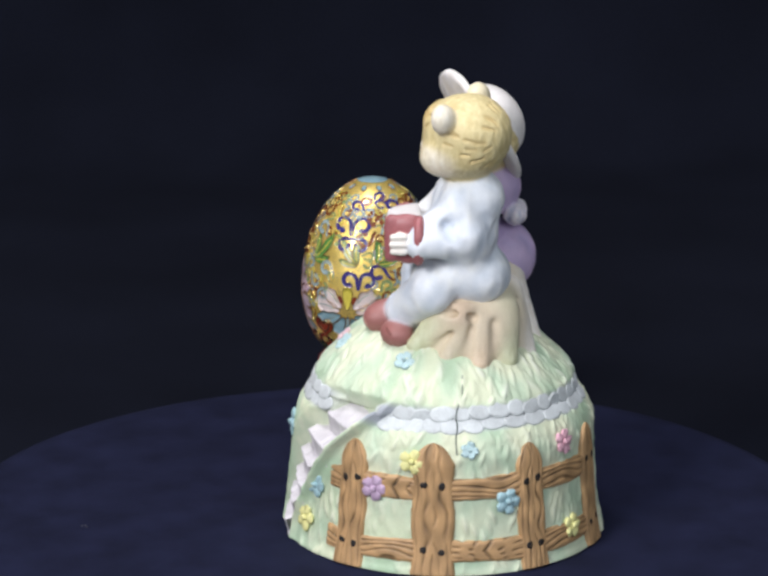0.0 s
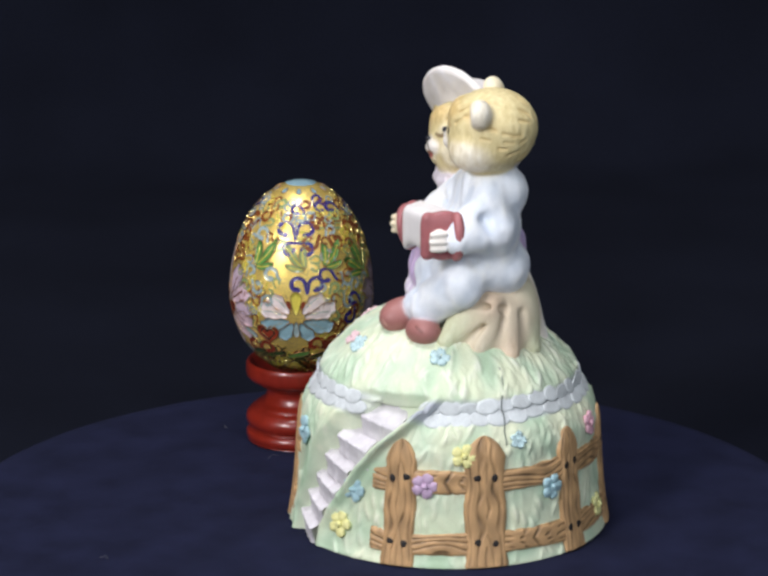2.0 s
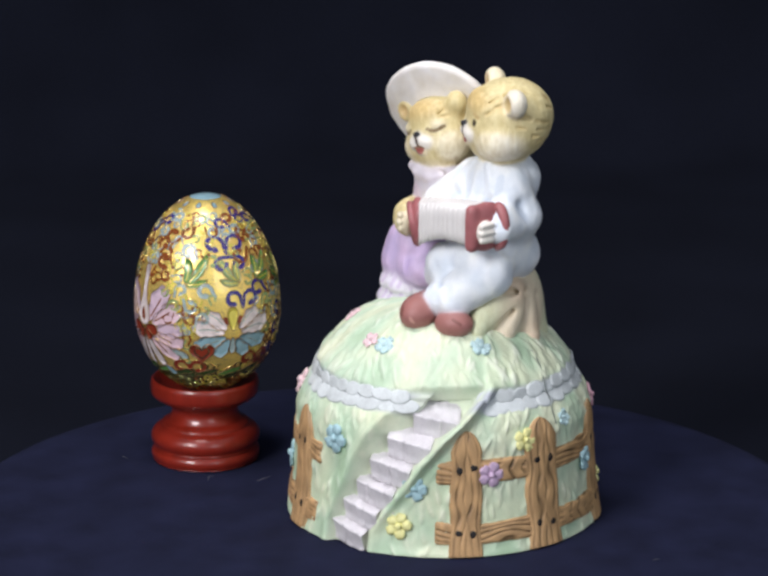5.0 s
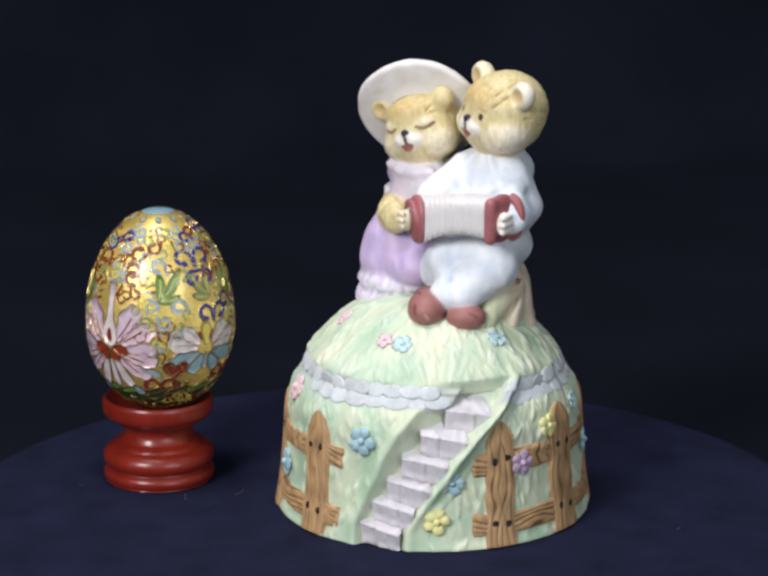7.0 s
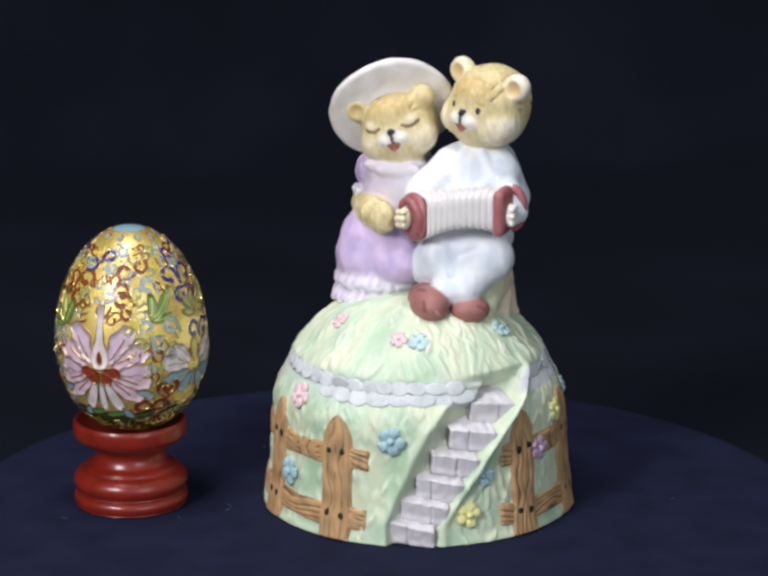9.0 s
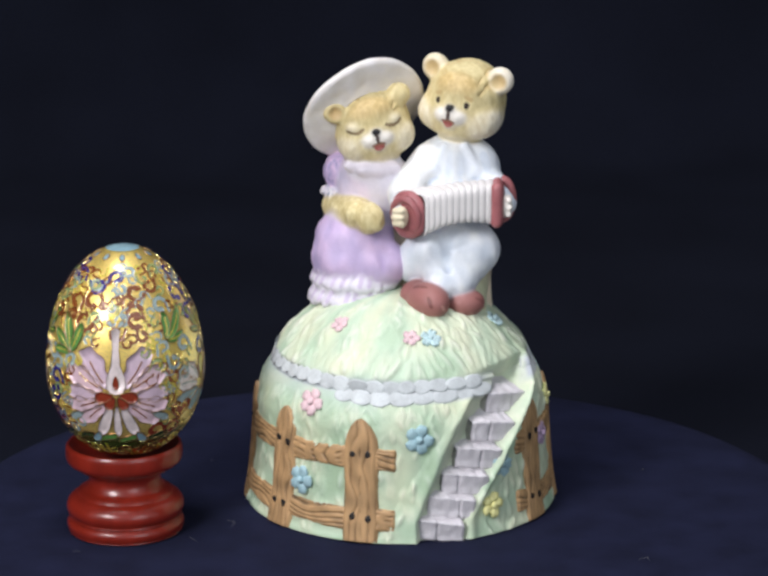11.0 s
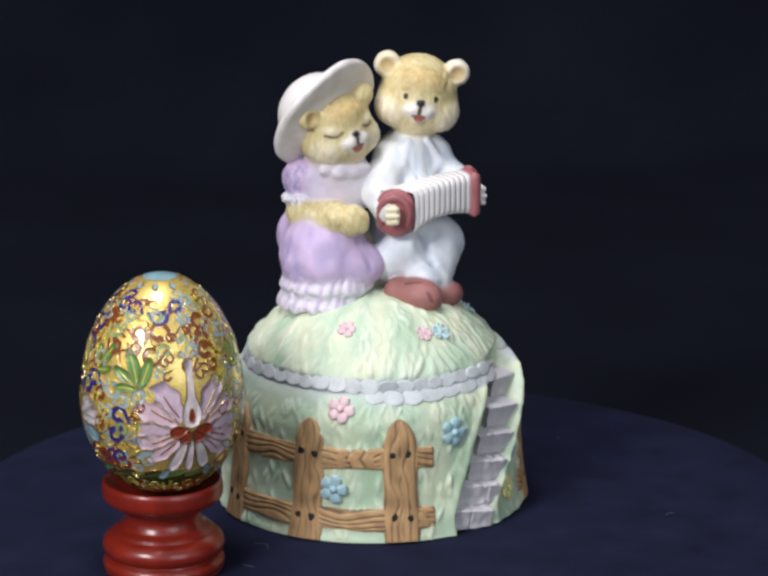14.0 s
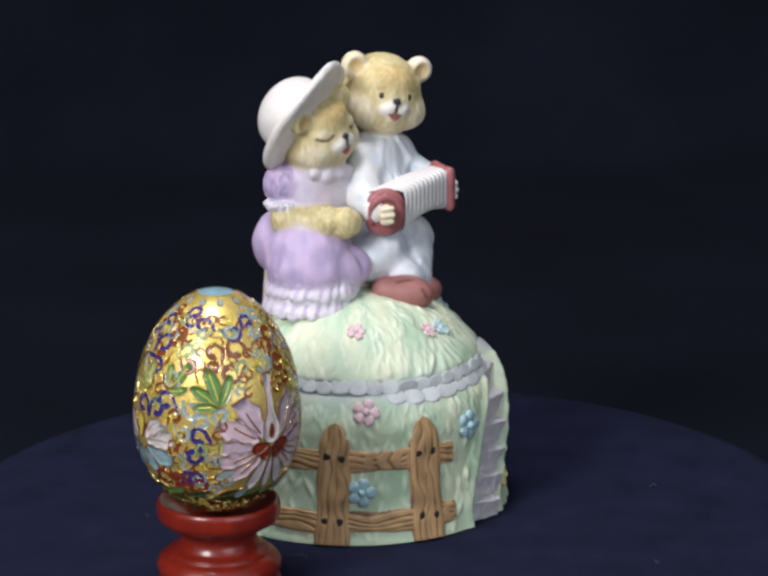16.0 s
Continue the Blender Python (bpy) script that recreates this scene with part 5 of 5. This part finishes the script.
        claim(az, z, size * 0.95)

    def plume(az, z, size, flip, mat):
        """A curling leaf that swells and rolls over at its tip, with two side lobes."""
        for turn, ln, w, bend in ((58, 1.45, 0.74, 0.42), (20, 1.10, 0.66, 0.30), (98, 0.95, 0.56, 0.30)):
            t = turn * flip
            cell(az, z, petal(0, 0, -t, size * ln, size * w, 0.25, bend=-bend * flip, wave=0.05), mat, "leaf")
            q = math.radians(t)
            pts = []
            for k in np.linspace(0.15, 0.8, 8):
                x, y = -bend * flip * k * k * size * ln, k * size * ln
                pts.append((x * math.cos(q) + y * math.sin(q), y * math.cos(q) - x * math.sin(q)))
            band_mesh("rib", egg, az, z, pts, 0.22, E_YELLOW, lift=0.16)
        claim(az + flip * 9, z + size * 0.35, size * 0.72)

    for ax in (-6, 174):
        lotus(ax, 49.0)
        # brown scrolls that crown the pistil
        for da, z, size, turn, fl in ((10, 72.4, 2.6, 8, -1), (24, 71.0, 2.7, 20, 1), (27, 77.0, 2.6, 150, -1), (-13, 76.2, 3.0, 10, 1), (-20, 69.0, 2.9, 160, -1), (-33, 74.5, 2.6, -20, 1)):
            scroll(ax + da, z, size, turn, fl, E_BROWN, width=0.98)
        for da, z, size, turn, fl in ((-9, 82.0, 2.0, 0, -1), (-29, 79.0, 2.4, 200, 1), (-44, 82.0, 2.3, 10, 1), (-46, 53.2, 2.5, 15, 1), (-50, 47.5, 2.4, 195, -1), (-50, 39.6, 2.2, 0, 1),
                                      (-66, 39.8, 2.2, 0, -1)):
            scroll(ax + da, z, size, turn, fl, E_NAVY, width=0.98)
        for da, z, size, turn, fl in ((48, 74.0, 2.4, 0, 1), (62, 62.6, 2.4, 15, 1), (49, 53.0, 2.3, 0, -1), (40, 57.5, 2.1, 180, 1), (-68, 67.5, 2.5, 0, 1), (-62, 60.0, 2.4, 180, 1), (-40, 57.8, 1.9, 30, -1)):
            scroll(ax + da, z, size, turn, fl, E_TEAL, width=0.95)
        plume(ax + 40, 64.2, 7.4, 1, E_GREEN)
        plume(ax + 86, 64.2, 6.8, -1, E_OLIVE)
        leaves(ax - 36, 60.5, 9.4, -1)
        red_heart(ax + 53, 42.0, 4.2)
        # the side with the blossom
        bl = ax + 78
        blossom(bl, 48.5)
        heart(bl - 1, 76.0, 3.0, E_NAVY, False)
        scroll(bl - 5, 72.2, 2.3, 80, 1, E_NAVY, width=0.98)
        scroll(bl + 8, 72.2, 2.3, -80, -1, E_NAVY, width=0.98)
        heart(bl + 9, 59.0, 2.7, E_NAVY, False)
        scroll(bl + 31, 62.5, 2.7, 20, 1, E_NAVY, width=0.85)
        for da, z, size, turn, fl in ((7, 82.0, 2.0, 15, 1), (24, 84.4, 1.8, 0, -1), (40, 82.6, 2.0, 20, 1)):
            scroll(bl + da, z, size, turn, fl, E_NAVY, width=0.75)
        for da, z, size, turn, fl in ((20, 72.0, 2.7, 170, -1), (30, 77.8, 2.5, 0, 1), (34, 71.4, 2.3, 190, 1), (18, 78.8, 2.1, 10, -1)):
            scroll(bl + da, z, size, turn, fl, E_BROWN, width=0.98)
        plume(bl + 24, 64.6, 7.0, 1, E_GREEN)
        for da, z in ((-38, 36.8), (24, 39.0), (40, 37.5)):
            scroll(bl + da, z, 2.6, 10, 1, E_RED, width=0.95)
            scroll(bl + da + 2, z, 2.6, -10, -1, E_RED, width=0.95)
    # a mid-sized scroll wherever there is room, in staggered rows
    mats = (E_TEAL, E_OLIVE, E_BROWN, E_TEAL, E_BROWN, E_OLIVE)
    for row, z in enumerate((83.0, 79.5, 75.5, 71.0, 66.5, 62.0, 57.5, 53.0, 48.5, 44.0, 40.0, 36.5)):
        r = float(np.interp(egg_s(z), EGG_S, EGG[:, 0]))
        count = int(2 * math.pi * r / 4.0)
        for k in range(count):
            az, fl = (k + 0.5 * (row % 2)) * 360 / count, 1 if k % 2 else -1
            size = 2.0 * rnd.uniform(0.85, 1.1)
            mid = az - math.degrees(fl * size / r)
            if free(mid, egg_s(z), size * 0.46):
                scroll(az, z, size, rnd.uniform(-25, 25) + (180 if row % 3 == 1 else 0), fl, mats[(k // 2 + row) % 6], width=0.78)
    # blue cap, and leaves about the foot
    for k in range(10):
        cell(k * 36, 87.0, petal(0, 0.4, 180, 3.0, 2.6, 0.3), E_SKY, "cap_petal")
    for k in range(16):
        az = k * 22.5 + 5
        cell(az, 33.4, petal(-3.8, 0, -72, 8.4, 3.8, 0.1, wave=0.08), E_DKGREEN if k % 3 else E_GREEN, "leaf")
        claim(az, 33.4, 2.0)
    # small curls that fill the ground between
    mats = (E_TEAL, E_YELLOW, E_BROWN, E_OLIVE, E_YELLOW, E_BROWN)
    made = 0
    for tries in range(9000):
        s = rnd.uniform(egg_s(26.5), egg_s(84))
        az, size = rnd.uniform(-180, 180), (1.5, 1.05)[min(1, tries // 3000)] * rnd.uniform(0.85, 1.1)
        if not free(az, s, size * 0.34):
            continue
        z = float(np.interp(s, EGG_S, EGG[:, 1]))
        low = z < 38
        scroll(az, z, size, rnd.uniform(0, 360), rnd.choice((-1, 1)), (E_DKGREEN, WIRE, E_YELLOW)[made % 3] if low else mats[made % len(mats)], width=0.5, turns=0.75)
        made += 1
        if made > 420:
            break


turntable = make_turntable()
make_backdrop()
music_box = make_music_box()
egg_stand = make_stand()
egg_thing = make_egg()
motions()
